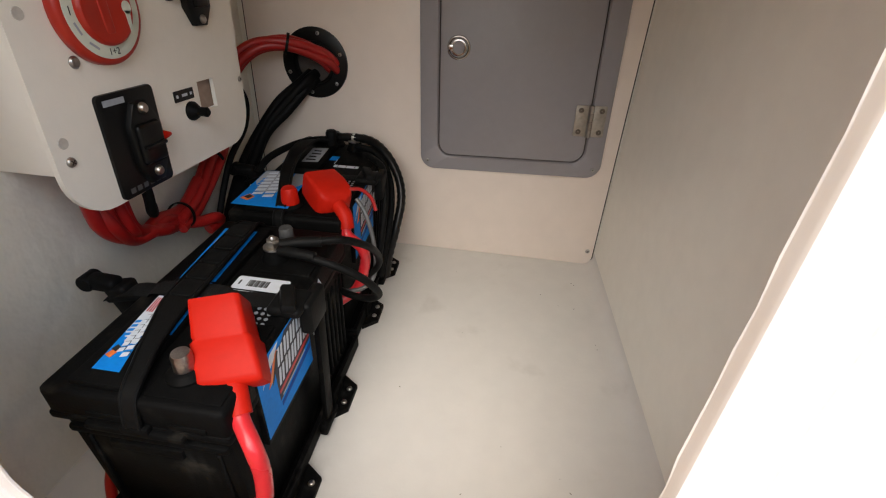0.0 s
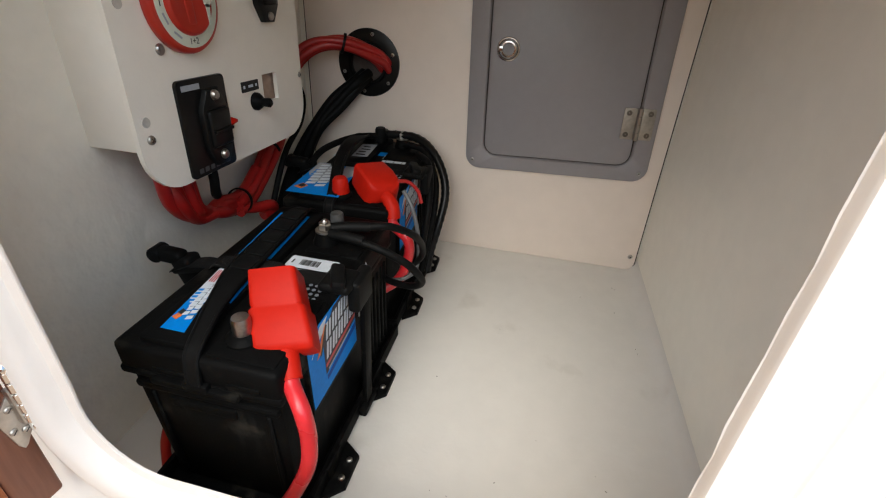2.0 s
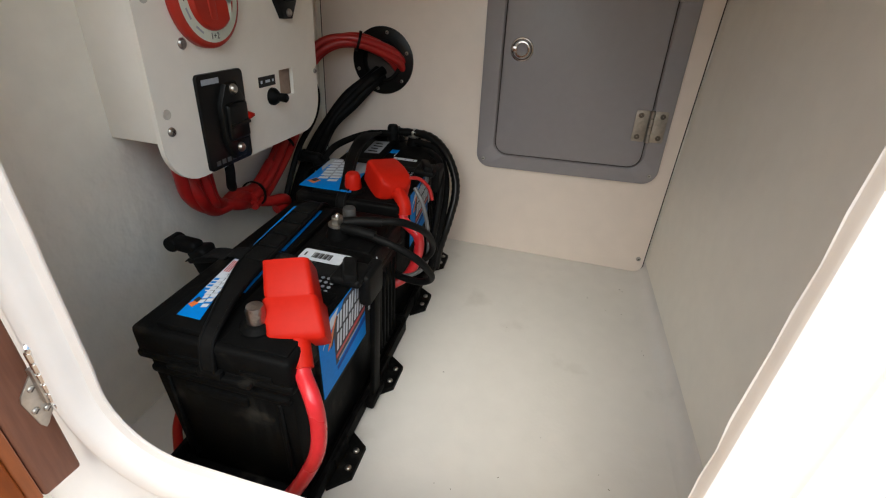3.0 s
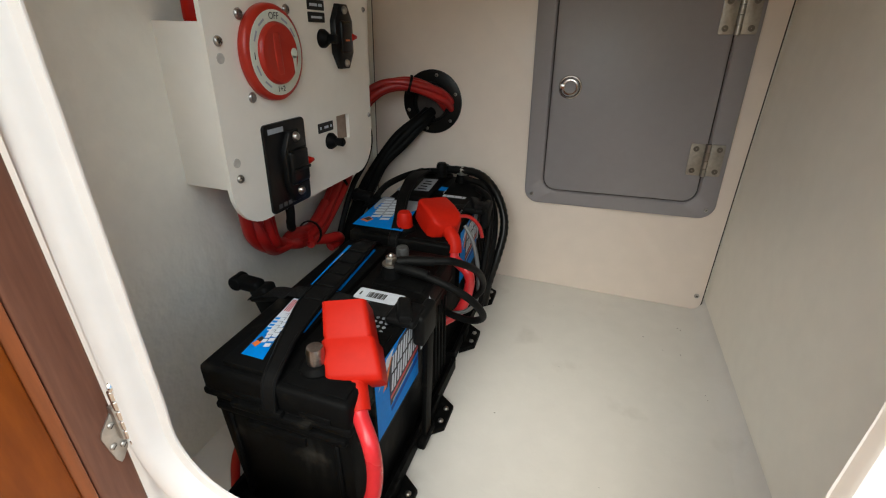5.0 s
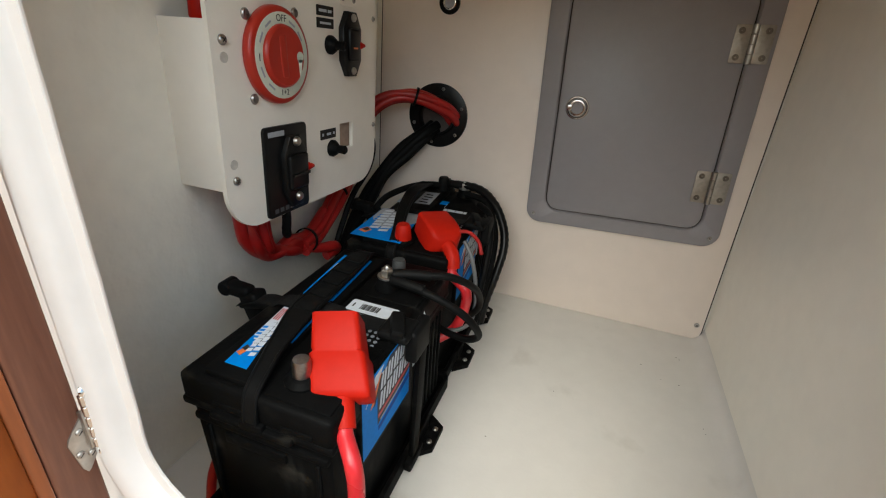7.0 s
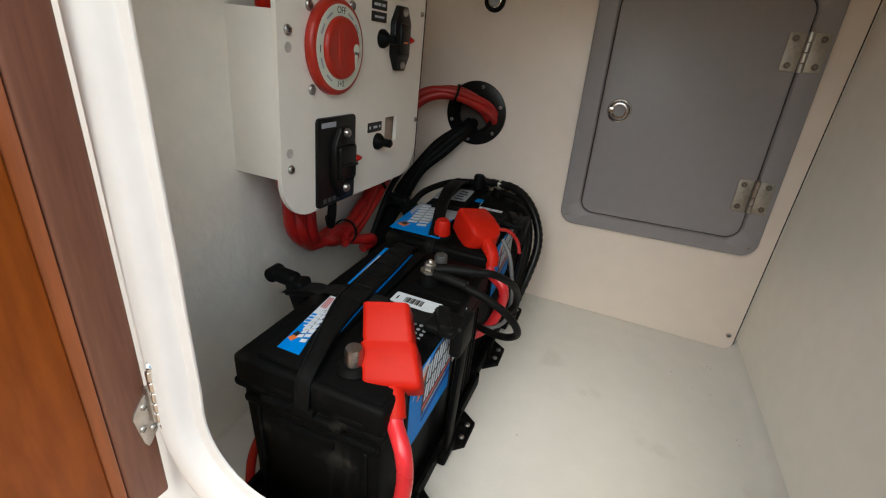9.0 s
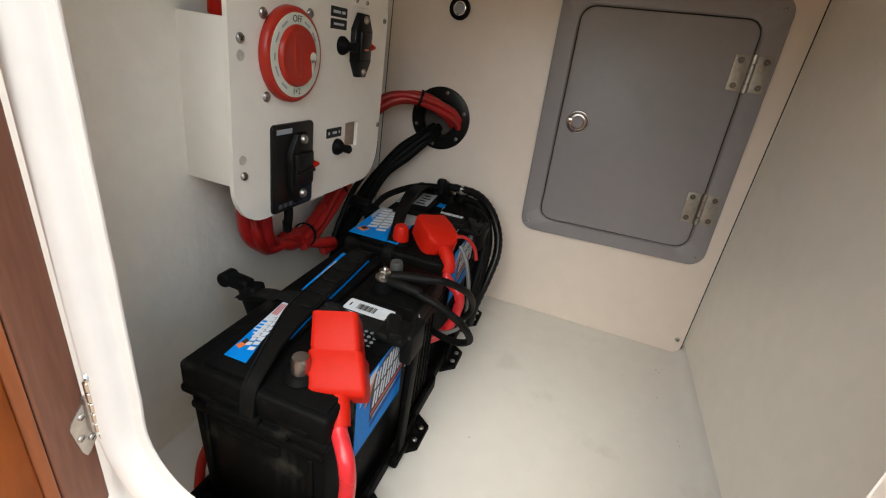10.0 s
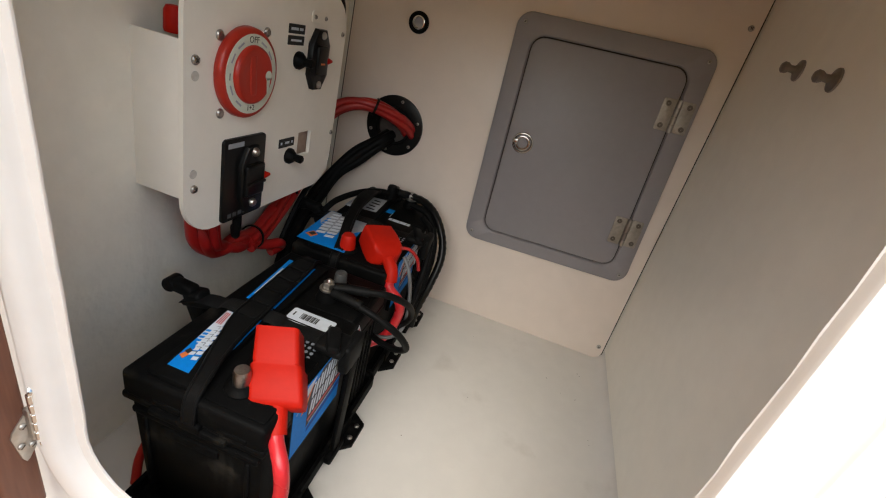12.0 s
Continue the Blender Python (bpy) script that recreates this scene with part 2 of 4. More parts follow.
def tube(points, r, n=10, steps=8, ridged=0.0, flat=1.0, up=None):
    """A cable or hose along a smooth line; ridged gives a corrugated hose, flat squeezes it to a strap."""
    line = spline(points, steps)
    bm = bmesh.new()
    side = None
    rings = []
    for i, q in enumerate(line):
        way = (line[min(i + 1, len(line) - 1)] - line[max(i - 1, 0)]).normalized()
        if side is None:
            side = way.cross(Vector(up or (0, 0, 1)))
            if side.length < 0.1:
                side = way.cross(Vector((1, 0, 0)))
        side = (side - way * side.dot(way)).normalized()
        over = way.cross(side)
        rr = r * (1 + (ridged if i % 2 else -ridged))
        rings.append([bm.verts.new(q + side * rr * math.cos(2 * math.pi * k / n) + over * rr * flat * math.sin(2 * math.pi * k / n)) for k in range(n)])
    for a, b in zip(rings, rings[1:]):
        for k in range(n):
            bm.faces.new((a[k], a[(k + 1) % n], b[(k + 1) % n], b[k]))
    bm.faces.new(rings[0][::-1])
    bm.faces.new(rings[-1])
    bmesh.ops.recalc_face_normals(bm, faces=bm.faces)
    return bm


def ribbon(stations, thick):
    """A flat moulded strap, its width along x, through (x, y, z, width) stations."""
    line = spline([p[:3] for p in stations], 5)
    wide = [v.x for v in spline([(p[3], 0, i) for i, p in enumerate(stations)], 5)]
    bm = bmesh.new()
    rings = []
    for i, (q, ww) in enumerate(zip(line, wide)):
        way = line[min(i + 1, len(line) - 1)] - line[max(i - 1, 0)]
        over = Vector((1, 0, 0)).cross(way).normalized()
        a, e = ww / 2, thick / 2
        rings.append([bm.verts.new(q + Vector((x, 0, 0)) + over * o) for x, o in ((-a, -e), (a, -e), (a, e * 0.4), (a - 0.0012, e), (a - 0.0028, e), (a - 0.0036, e * 0.5), (-a + 0.0036, e * 0.5), (-a + 0.0028, e), (-a + 0.0012, e), (-a, e * 0.4))])
    for a, b in zip(rings, rings[1:]):
        for k in range(10):
            bm.faces.new((a[k], a[(k + 1) % 10], b[(k + 1) % 10], b[k]))
    bm.faces.new(rings[0][::-1])
    bm.faces.new(rings[-1])
    bmesh.ops.recalc_face_normals(bm, faces=bm.faces)
    return bm


def face_frame(origin, right, up):
    """The pose of a flat piece whose x runs right and whose y runs up."""
    r, u = Vector(right).normalized(), Vector(up).normalized()
    n = r.cross(u)
    m = Matrix((r, u, n)).transposed().to_4x4()
    m.translation = origin
    return m


def lettering(text, size, mat, parent, m):
    cu = bpy.data.curves.new("lettering", "FONT")
    cu.body, cu.size, cu.align_x, cu.align_y, cu.extrude = text, size, "CENTER", "CENTER", 0.0002
    tmp = new("lettering_curve", cu)
    me = bpy.data.meshes.new_from_object(tmp.evaluated_get(bpy.context.evaluated_depsgraph_get()))
    bpy.data.objects.remove(tmp)
    me.materials.clear()
    me.materials.append(mat)
    ob = new("lettering", me)
    ob.parent = parent
    ob.matrix_basis = m
    return ob


def screw_head(r=0.004):
    """A round-headed cross-recessed screw, its axis along z."""
    return lathe([(r, 0), (r, r * 0.25), (r * 0.8, r * 0.55), (r * 0.4, r * 0.68)], 14)


def add_screw(parent, m, r=0.004, mat=None):
    s = part("screw", screw_head(r), mat or STEEL, parent, "", m)
    for a in (45, 135):
        part("slot", moved(box(-r * 0.55, r * 0.55, -r * 0.11, r * 0.11, r * 0.55, r * 0.72), pose(0, 0, 0, 0, 0, a)), SEAM, s, smooth=0)
    return s


LEFT = lambda y, z, x=-0.405: face_frame((x, y, z), (0, 1, 0), (0, 0, 1))      # pieces that face +x
BACK = lambda x, z, y=0.963: face_frame((x, y, z), (1, 0, 0), (0, 0, 1))       # pieces that face -y
SLOPE = 2.7
FLOOR = lambda x, y, z=0.0: pose(0, 0.34, 0, SLOPE) @ pose(x, y - 0.34, z)       # pieces that stand on the sloping floor

# ---- the locker ----
YB, XR, TOP = 0.967, 0.262, 0.98
f = moved(box(-0.56, 0.30, 0.17, 1.02, -0.03, 0.0), pose(0, 0.34, 0, SLOPE) @ pose(0, -0.34, 0))
solo("floor", f, FLOORCOAT, "sloping off-white gelcoat locker floor with light scuffs", "floor", kind="structure")

# coved joint of floor and right side
bm = bmesh.new()
rows_ = []
for y in (0.205, 0.97):
    z0, xs = math.tan(radians(SLOPE)) * (y - 0.34), 0.248 + 0.024 * (0.967 - y) / 0.76
    rows_.append([bm.verts.new((xs - 0.028 + 0.0282 * math.sin(a), y, z0 + 0.0282 - 0.028 * math.cos(a))) for a in [radians(90 * i / 8) for i in range(9)]] + [bm.verts.new((xs + 0.01, y, z0 + 0.028)), bm.verts.new((xs + 0.01, y, z0 - 0.01)), bm.verts.new((xs - 0.028, y, z0 - 0.01))])
for i in range(12):
    bm.faces.new((rows_[0][i], rows_[0][(i + 1) % 12], rows_[1][(i + 1) % 12], rows_[1][i]))
bm.faces.new(rows_[0]), bm.faces.new(rows_[1][::-1])
bmesh.ops.recalc_face_normals(bm, faces=bm.faces)
solo("trim_1", bm, FLOORCOAT, "rounded gelcoat cove between floor and side", "cove", kind="structure")

SIDE = lambda y: 0.248 + 0.024 * (0.967 - y) / 0.76        # where the right side stands at depth y
bm = box(0.0, 0.02, 0.19, YB + 0.05, -0.06, TOP)
for v in bm.verts:
    v.co.x += SIDE(v.co.y)
solo("wall_right", bm, GELCOAT, "smooth off-white gelcoat side of the locker", "wall", kind="structure")
bm = bmesh.new()
q = [(-0.475, 0.19), (-0.475, 0.42), (-0.512, YB + 0.05), (-0.54, YB + 0.05), (-0.54, 0.19)]
lo = [bm.verts.new((*p, -0.06)) for p in q]
hi = [bm.verts.new((*p, TOP)) for p in q]
for i in range(5):
    bm.faces.new((lo[i], lo[(i + 1) % 5], hi[(i + 1) % 5], hi[i]))
bm.faces.new(lo), bm.faces.new(hi[::-1])
bmesh.ops.recalc_face_normals(bm, faces=bm.faces)
solo("wall_left", bm, PAINT, "lumpy brush-painted white hull side", "wall", kind="structure", smooth=0)
solo("wall_back", box(-0.56, XR + 0.02, YB, YB + 0.02, -0.06, TOP), GELCOAT, "off-white end wall behind the cream panel", "wall", kind="structure")
solo("ceiling", box(-0.56, XR + 0.02, 0.19, YB + 0.02, TOP, TOP + 0.02), GELCOAT, "white underside of the deck", "ceiling", kind="structure")

# front with its raised, rounded rim round the opening
OX0, OX1, OZ0, OZ1, YF = -0.3295, 0.1255, 0.153, 0.78, 0.219
ow, oh, ocx, ocz = OX1 - OX0, OZ1 - OZ0, (OX0 + OX1) / 2, (OZ0 + OZ1) / 2


def opening(off):
    """The outline of the opening, wider by off, with points along its straight runs too."""
    r = 0.070 + off
    pts = round_rect(ow + 2 * off, oh + 2 * off, r, 8, ocx, ocz)
    out = []
    for c in range(4):
        out += pts[9 * c:9 * c + 9]
        p, q = pts[9 * c + 8], pts[(9 * c + 9) % 36]
        out += [(p[0] + (q[0] - p[0]) * i / 20, p[1] + (q[1] - p[1]) * i / 20) for i in range(1, 20)]
    return out


bm = bmesh.new()
loops = []
rng = random.Random(11)
waves = [(rng.uniform(30, 190), rng.uniform(0, 6), rng.uniform(0.0001, 0.0005)) for _ in range(9)]
# beside the door and below, a flat lip and a hollow that rolls out to the face; on the other side a plain cut edge
for off, y in ((0.0, 0.2185), (0.0, 0.2168), (0.0006, 0.2160), (0.0095, 0.2150), (0.0105, 0.2140), (0.0130, 0.2092), (0.0162, 0.2048), (0.0205, 0.2018), (0.0260, 0.2004), (0.034, 0.1998), (0.038, 0.2003), (0.042, 0.2035), (0.046, 0.2085), (0.052, 0.2145), (0.060, 0.2180), (0.075, YF)):
    ring_v = []
    for (x, z), (xi, zi) in zip(opening(off), opening(0.0)):
        k = min(1, max(0, (xi - OX0 - 0.12) / 0.30))
        k = k * k * (3 - 2 * k)
        if off < 0.03:
            w = 1.0 - 0.93 * k
            x, z = xi + (x - xi) * w, zi + (z - zi) * w
            uneven = sum(amp * math.sin(f * (z + 0.7 * x) + ph) for f, ph, amp in waves) * max(0, 1 - off / 0.02)
            x += uneven * (0.6 if x > ocx else -0.25)
            z += uneven * 0.25 if zi < OZ0 + 0.02 else 0
        y_ = y + k * (0.0062 if off > 0.03 else (0.2010 - y) * 0.35 + 0.0062)
        if y > 0.2165 and off < 0.001:
            x += 0.002 * k
        lean = -0.055 * max(0, z - 0.25) if x < ocx else 0.022 * (z - 0.36)
        ring_v.append(bm.verts.new((x + lean, min(y_, YF), z)))
    loops.append(ring_v)
outer = []
for x, z in opening(0.075):
    dx, dz = x - ocx, z - ocz
    k = max(abs(dx) / 0.9, abs(dz) / 0.75)
    outer.append(bm.verts.new((ocx + dx / k, YF, ocz + dz / k)))
loops.append(outer)
loops.append([bm.verts.new((v.co.x, 0.240, v.co.z)) for v in outer])
loops.append(loops[0])
n = len(outer)
for a, b in zip(loops, loops[1:]):
    for i in range(n):
        bm.faces.new((a[i], a[(i + 1) % n], b[(i + 1) % n], b[i]))
bmesh.ops.recalc_face_normals(bm, faces=bm.faces)
solo("wall_front", bm, FRONTCOAT, "glossy white moulded front with a rounded opening rim", "wall", kind="structure", smooth=35)

# unseen sole, its warm tone set to bounce light into the locker
solo("ground", box(-1.6, 1.6, -1.70, 0.222, -0.34, -0.30), BOUNCE_SOLE, "unseen teak sole outside, added to bounce warm light into the locker", "floor", kind="structure")
solo("water", box(-900, 900, -900, 900, -1.6, -1.5), SEA, "calm dark green harbour water", "water", kind="structure")

# unseen wooden wall opposite, added to block low sky; unseen coamings close the sides
for k, x in enumerate((-1.65, 1.60)):
    solo("wall_coaming_%d" % (k + 1), box(x, x + 0.05, -1.70, 0.222, -0.34, 0.30, 0.01), GELCOAT, "white moulded coaming beside the teak sole", "wall", kind="structure")
solo("wall_sky_block", box(-1.65, 1.65, -1.75, -1.70, -0.34, 0.70), WOOD, "unseen wooden wall opposite the locker, added to block low sky", "wall", kind="structure")

# ---- end panel with its dark seam ----
pw, ph = 0.738, 0.80
pcx, pcz = (-0.495 + 0.243) / 2, 0.0301 + ph / 2
solo("trim_2", plate(round_rect(pw + 0.005, ph + 0.005, 0.020), 0, 0.0025, 0, None), SEAM, "thin dark joint round the end panel", "seam", BACK(pcx, pcz, YB), kind="structure")
panel = thing("end_panel", "cream board panel screwed to the locker's end", "panel", BACK(pcx, pcz, YB))
part("board", plate(round_rect(pw, ph, 0.018), 0.001, 0.0045, 0.001), BOARD, panel)
for sx, sz in ((0.231, 0.063), (0.229, 0.748)):
    add_screw(panel, pose(sx - pcx, sz - pcz, 0.0045), 0.005)

# ---- access hatch ----
HA = BACK(0.029, 0.459, 0.9625) @ pose(0, 0, 0, 0, 0, 1.8)
hatch = thing("access_hatch", "grey plastic access hatch with a closed hinged door", "hatch", HA)
part("frame", plate(round_rect(0.362, 0.469, 0.028, 6, 0.0, 0.0035), 0, 0.011, 0.003, round_rect(0.291, 0.404, 0.026)), GREY, hatch)
part("backing", plate(round_rect(0.30, 0.41, 0.02), -0.0, 0.003), SEAM, hatch)
hdoor = part("door", plate(round_rect(0.285, 0.398, 0.024), 0.003, 0.0105, 0.0012), GREY, hatch)
latch = part("latch", plate(circle(0.0215), 0.0105, 0.0140, 0.0025, circle(0.0165)), LATCH, hdoor, "polished round ring-pull latch", pose(-0.109, 0.002, 0))
part("latch_bowl", lathe([(0.0168, 0.0106), (0.0168, 0.0114), (0.0120, 0.0109), (0.002, 0.0107)]), GREY, hdoor, m=pose(-0.109, 0.002, 0))
part("latch_ring", join(plate(circle(0.0150), 0.0118, 0.0142, 0.0010, circle(0.0105)), box(-0.0195, -0.0095, -0.0055, 0.0055, 0.0120, 0.0152, 0.0012)), LATCH, hdoor, "", pose(-0.109, 0.002, 0))
for hx, hz in ((0.1445, -0.118), (0.1465, 0.1195)):
    hinge = part("hinge", join(moved(plate(round_rect(0.0235, 0.058, 0.003), 0, 0.0022, 0.0006), pose(-0.0165, 0, 0)), moved(plate(round_rect(0.0235, 0.058, 0.003), 0, 0.0022, 0.0006), pose(0.0165, 0, 0))), HINGE, hatch, "brushed stainless butt hinge", pose(hx, hz, 0.011))
    for k in range(4):
        part("knuckle", moved(lathe([(0.0042, 0.0), (0.0048, 0.0006), (0.0048, 0.0139), (0.0042, 0.0145)], 12), pose(0, -0.0298 + 0.015 * k, 0.003, -90)), STEEL, hinge)
    for sx in (-0.019, 0.019):
        for sy in (-0.020, 0.020):
            part("screw", moved(lathe([(0.0050, 0.0), (0.0050, 0.0008), (0.0036, 0.0012), (0.0012, 0.0004)], 16), pose(sx, sy, 0.0018)), SCREWDARK, hinge)
for sx in (-0.166, 0.166):
    for sy in (-0.213, 0.219):
        add_screw(hatch, pose(sx, sy, 0.0105), 0.0036)

# ---- round fitting and cable plate on the end panel ----
ring = thing("cable_port", "round black cable port with a bright inner ring", "fitting", BACK(-0.351, 0.623, 0.9625))
part("rim", plate(circle(0.021), 0, 0.006, 0.002, circle(0.013)), RUBBER, ring)
part("ring", plate(circle(0.0132), 0, 0.0045, 0.001, circle(0.0095)), CHROME, ring)
part("core", plate(circle(0.0094, 24), 0, 0.002), LABELGREY, ring)

gland = thing("cable_plate", "round black cable entry plate held by six screws", "cable plate", BACK(-0.36, 0.411, 0.9625))
part("disc", plate(circle(0.065, 48), 0, 0.005, 0.0015, circle(0.036, 48)), GLOSSBLACK, gland)
part("throat", plate(circle(0.037), 0, 0.0015), SEAM, gland)
part("collar", plate(circle(0.041, 40), 0.004, 0.012, 0.002, circle(0.034, 40)), RUBBER, gland)
for k in range(6):
    a = radians(20 + 60 * k)
    add_screw(gland, pose(0.055 * math.cos(a), 0.055 * math.sin(a), 0.005), 0.0036)

# ---- switch box on the left side ----
sbox = thing("switch_box", "white plastic electrical box with a rounded faceplate", "switch box")
part("side_panel", box(-0.482, -0.411, 0.416, 0.422, 0.370, 0.549, 0.001), BOXWHITE, sbox)
part("side_panel", box(-0.50, -0.411, 0.744, 0.750, 0.370, 0.549, 0.001), BOXWHITE, sbox)
part("base_panel", box(-0.488, -0.411, 0.4225, 0.7435, 0.370, 0.376, 0.001), BOXWHITE, sbox)
fy0, fy1, fz0, fz1 = 0.413, 0.764, 0.318, 0.628
fcy, fcz = (fy0 + fy1) / 2, (fz0 + fz1) / 2
hole_y, hole_z = 0.669, 0.403
FPL = LEFT(fcy, fcz, -0.411)
# the faceplate with its square cut-out
bm = bmesh.new()
pts = round_rect(fy1 - fy0, fz1 - fz0, 0.052, 8)
ring_o = [bm.verts.new((*p, 0.006)) for p in pts]
hp = [(hole_y - fcy + a * 0.019, hole_z - fcz + b * 0.0195) for a, b in ((1, 1), (-1, 1), (-1, -1), (1, -1))]
ring_h = [bm.verts.new((*p, 0.006)) for p in hp]
for c in range(4):
    for i in range(9 * c, 9 * c + 8):
        bm.faces.new((ring_o[i], ring_o[i + 1], ring_h[c]))
    bm.faces.new((ring_o[9 * c + 8], ring_o[(9 * c + 9) % 36], ring_h[(c + 1) % 4], ring_h[c]))
ext = bmesh.ops.extrude_face_region(bm, geom=bm.faces)
bmesh.ops.translate(bm, vec=(0, 0, -0.006), verts=[g for g in ext["geom"] if isinstance(g, bmesh.types.BMVert)])
bmesh.ops.recalc_face_normals(bm, faces=bm.faces)
part("faceplate", bm, BOXWHITE, sbox, "rounded white faceplate with a square cut-out", FPL, smooth=30)
# brown sheet close behind the cut-out colours its inside
part("backing", box(hole_y - 0.026, hole_y + 0.026, hole_z - 0.026, hole_z + 0.026, -0.006, -0.0035), BROWNHOLE, sbox, "", LEFT(0, 0, -0.411))
for y, z, rr, mm in ((0.4290, 0.531, 0.0055, LEAD), (0.4295, 0.514, 0.0055, PLUG), (0.428, 0.401, 0.0052, PLUG), (0.429, 0.382, 0.0052, STEEL), (0.752, 0.575, 0.004, STEEL), (0.757, 0.41, 0.004, STEEL)):
    if mm is PLUG:
        part("plug", lathe([(0.0056, 0.0), (0.0054, 0.0006), (0.0035, 0.0004), (0.001, 0.0002)], 16), PLUG, sbox, "filled screw hole", LEFT(y, z, -0.405))
    else:
        add_screw(sbox, LEFT(y, z, -0.405), rr, mm)

# rotary battery switch
SY, SZ = 0.510, 0.5170
dial = thing("battery_switch", "round red rotary battery switch with a pale dial ring", "switch", LEFT(SY, SZ, -0.405) @ Matrix.Diagonal((1, 1, 0.58, 1)))
part("housing", lathe([(0.053, 0), (0.0545, 0.002), (0.0540, 0.013), (0.0520, 0.018), (0.049, 0.020), (0.03, 0.020)], 48), DIALRED, dial)
part("dial_ring", plate(circle(0.0475, 48), 0.0195, 0.0206, 0.0003, circle(0.033, 48)), DIALRING, dial)
knob = part("knob", lathe([(0.0350, 0.0198), (0.0352, 0.0215), (0.0342, 0.0275), (0.0320, 0.0302), (0.028, 0.0305), (0.022, 0.0290), (0.010, 0.0275), (0.003, 0.0272)], 40), DIALRED, dial)
part("grip", moved(box(-0.006, 0.006, -0.024, 0.024, 0.0255, 0.0300, 0.002, 3), pose(-0.004, 0, 0, 0, 0, 4)), DIALRED, knob)
part("pointer", join(moved(plate(circle(0.0062, 20), 0.0306, 0.0313), pose(0.0245, 0.000, 0)), moved(plate([(0.0036, 0), (-0.0036, 0), (-0.0012, -0.021), (0.0012, -0.021)], 0.0304, 0.0313), pose(0.0245, -0.003, 0))), DIALRING, knob, "white key-shaped pointer")
lettering("OFF", 0.0105, INK, dial, pose(0.0, 0.0405, 0.0209))
lettering("1", 0.0115, INK, dial, pose(-0.0405, -0.002, 0.0209))
lettering("1+2", 0.0095, INK, dial, pose(0.0, -0.0405, 0.0209))
for a in (35, 62, 125, 152, 205, 235):
    part("print", moved(box(-0.006, 0.006, -0.0012, 0.0012, 0.0206, 0.0209), pose(0.0405 * math.cos(radians(a)), 0.0405 * math.sin(radians(a)), 0, 0, 0, a - 90)), LABELGREY, dial, smooth=0)
for sy, sz in ((-0.045, 0.041), (0.040, 0.049), (-0.041, -0.047)):
    part("bolt", moved(lathe([(0.0060, 0), (0.0062, 0.002), (0.0045, 0.005), (0.002, 0.0045)], 16), pose(sy, sz, 0)), LEAD, dial)

# large breaker on a black plate
brk = thing("windlass_breaker", "black rectangular breaker panel with a red reset lever", "breaker", LEFT(0.5175, 0.378, -0.405))
part("plate", plate(round_rect(0.085, 0.116, 0.006), 0, 0.004, 0.001), GLOSSBLACK, brk)
part("body", moved(plate([(0.011, 0.047), (-0.011, 0.047), (-0.024, 0.024), (-0.024, -0.024), (-0.011, -0.047), (0.011, -0.047), (0.024, -0.024), (0.024, 0.024)], 0.003, 0.011, 0.003), pose(0.010, -0.003, 0)), GLOSSBLACK, brk)
crown = part("crown", box(-0.010, 0.030, -0.026, 0.021, 0.009, 0.0165, 0.005, 3), GLOSSBLACK, brk)
part("ridge", box(-0.008, 0.028, -0.0075, -0.003, 0.015, 0.0195, 0.0015), GLOSSBLACK, crown)
for sz in (-0.037, 0.037):
    part("bolt", moved(lathe([(0.0065, 0), (0.0065, 0.002), (0.0045, 0.005), (0.002, 0.0055)], 16), pose(0.010, sz, 0.0105)), STEEL, brk)
part("lever", moved(lathe([(0.0065, 0), (0.0055, 0.004), (0.002, 0.012), (0.001, 0.0125)], 12), pose(0.030, 0.0, 0.010, 0, 62, 0)), CAPRED, brk, "red reset lever")
part("nameplate", moved(box(-0.015, 0.015, -0.0032, 0.0032, 0.004, 0.0046), pose(-0.020, 0.049, 0)), LABELGREY, brk, "small grey printed strip")
for k in range(6):
    part("print", moved(box(-0.0035, 0.0035, -0.003, 0.003, 0.004, 0.0044), pose(-0.028 + 0.0105 * k, -0.050, 0)), DIMPRINT, brk, smooth=0)
for k, w in enumerate((0.018, 0.012, 0.015)):
    part("print", moved(box(-w / 2, w / 2, -0.0012, 0.0012, 0.0160, 0.0163), pose(0.006, 0.006 - 0.007 * k, 0)), DIMPRINT, brk, smooth=0)
part("lead", tube([(-0.002, -0.054, -0.003), (0.0, -0.072, -0.004), (0.003, -0.090, -0.008), (0.014, -0.100, -0.016), (0.03, -0.098, -0.03)], 0.0065, 10, 6), RUBBER, brk, "black lead below the breaker")

# small breaker
sb = thing("pump_breaker", "small black hexagonal breaker with a red lever", "breaker", LEFT(0.676, 0.535, -0.405))
hexa = [(0.011, 0.044), (-0.011, 0.044), (-0.025, 0.022), (-0.025, -0.022), (-0.011, -0.044), (0.011, -0.044), (0.025, -0.022), (0.025, 0.022)]
part("body", plate(hexa, 0, 0.009, 0.002), GLOSSBLACK, sb)
part("crown", box(-0.014, 0.016, -0.022, 0.022, 0.007, 0.0135, 0.004, 3), GLOSSBLACK, sb)
for sz in (-0.036, 0.036):
    part("bolt", moved(lathe([(0.0055, 0), (0.0055, 0.002), (0.003, 0.0045)], 14), pose(0, sz, 0.009)), STEEL, sb)
part("lever", moved(lathe([(0.0065, 0), (0.0055, 0.004), (0.002, 0.012), (0.001, 0.0125)], 12), pose(0.016, 0.0, 0.008, 0, 62, 0)), CAPRED, sb, "red reset lever")
part("print", box(-0.006, 0.006, -0.0055, -0.003, 0.0135, 0.0139), LABELORANGE, sb, smooth=0)

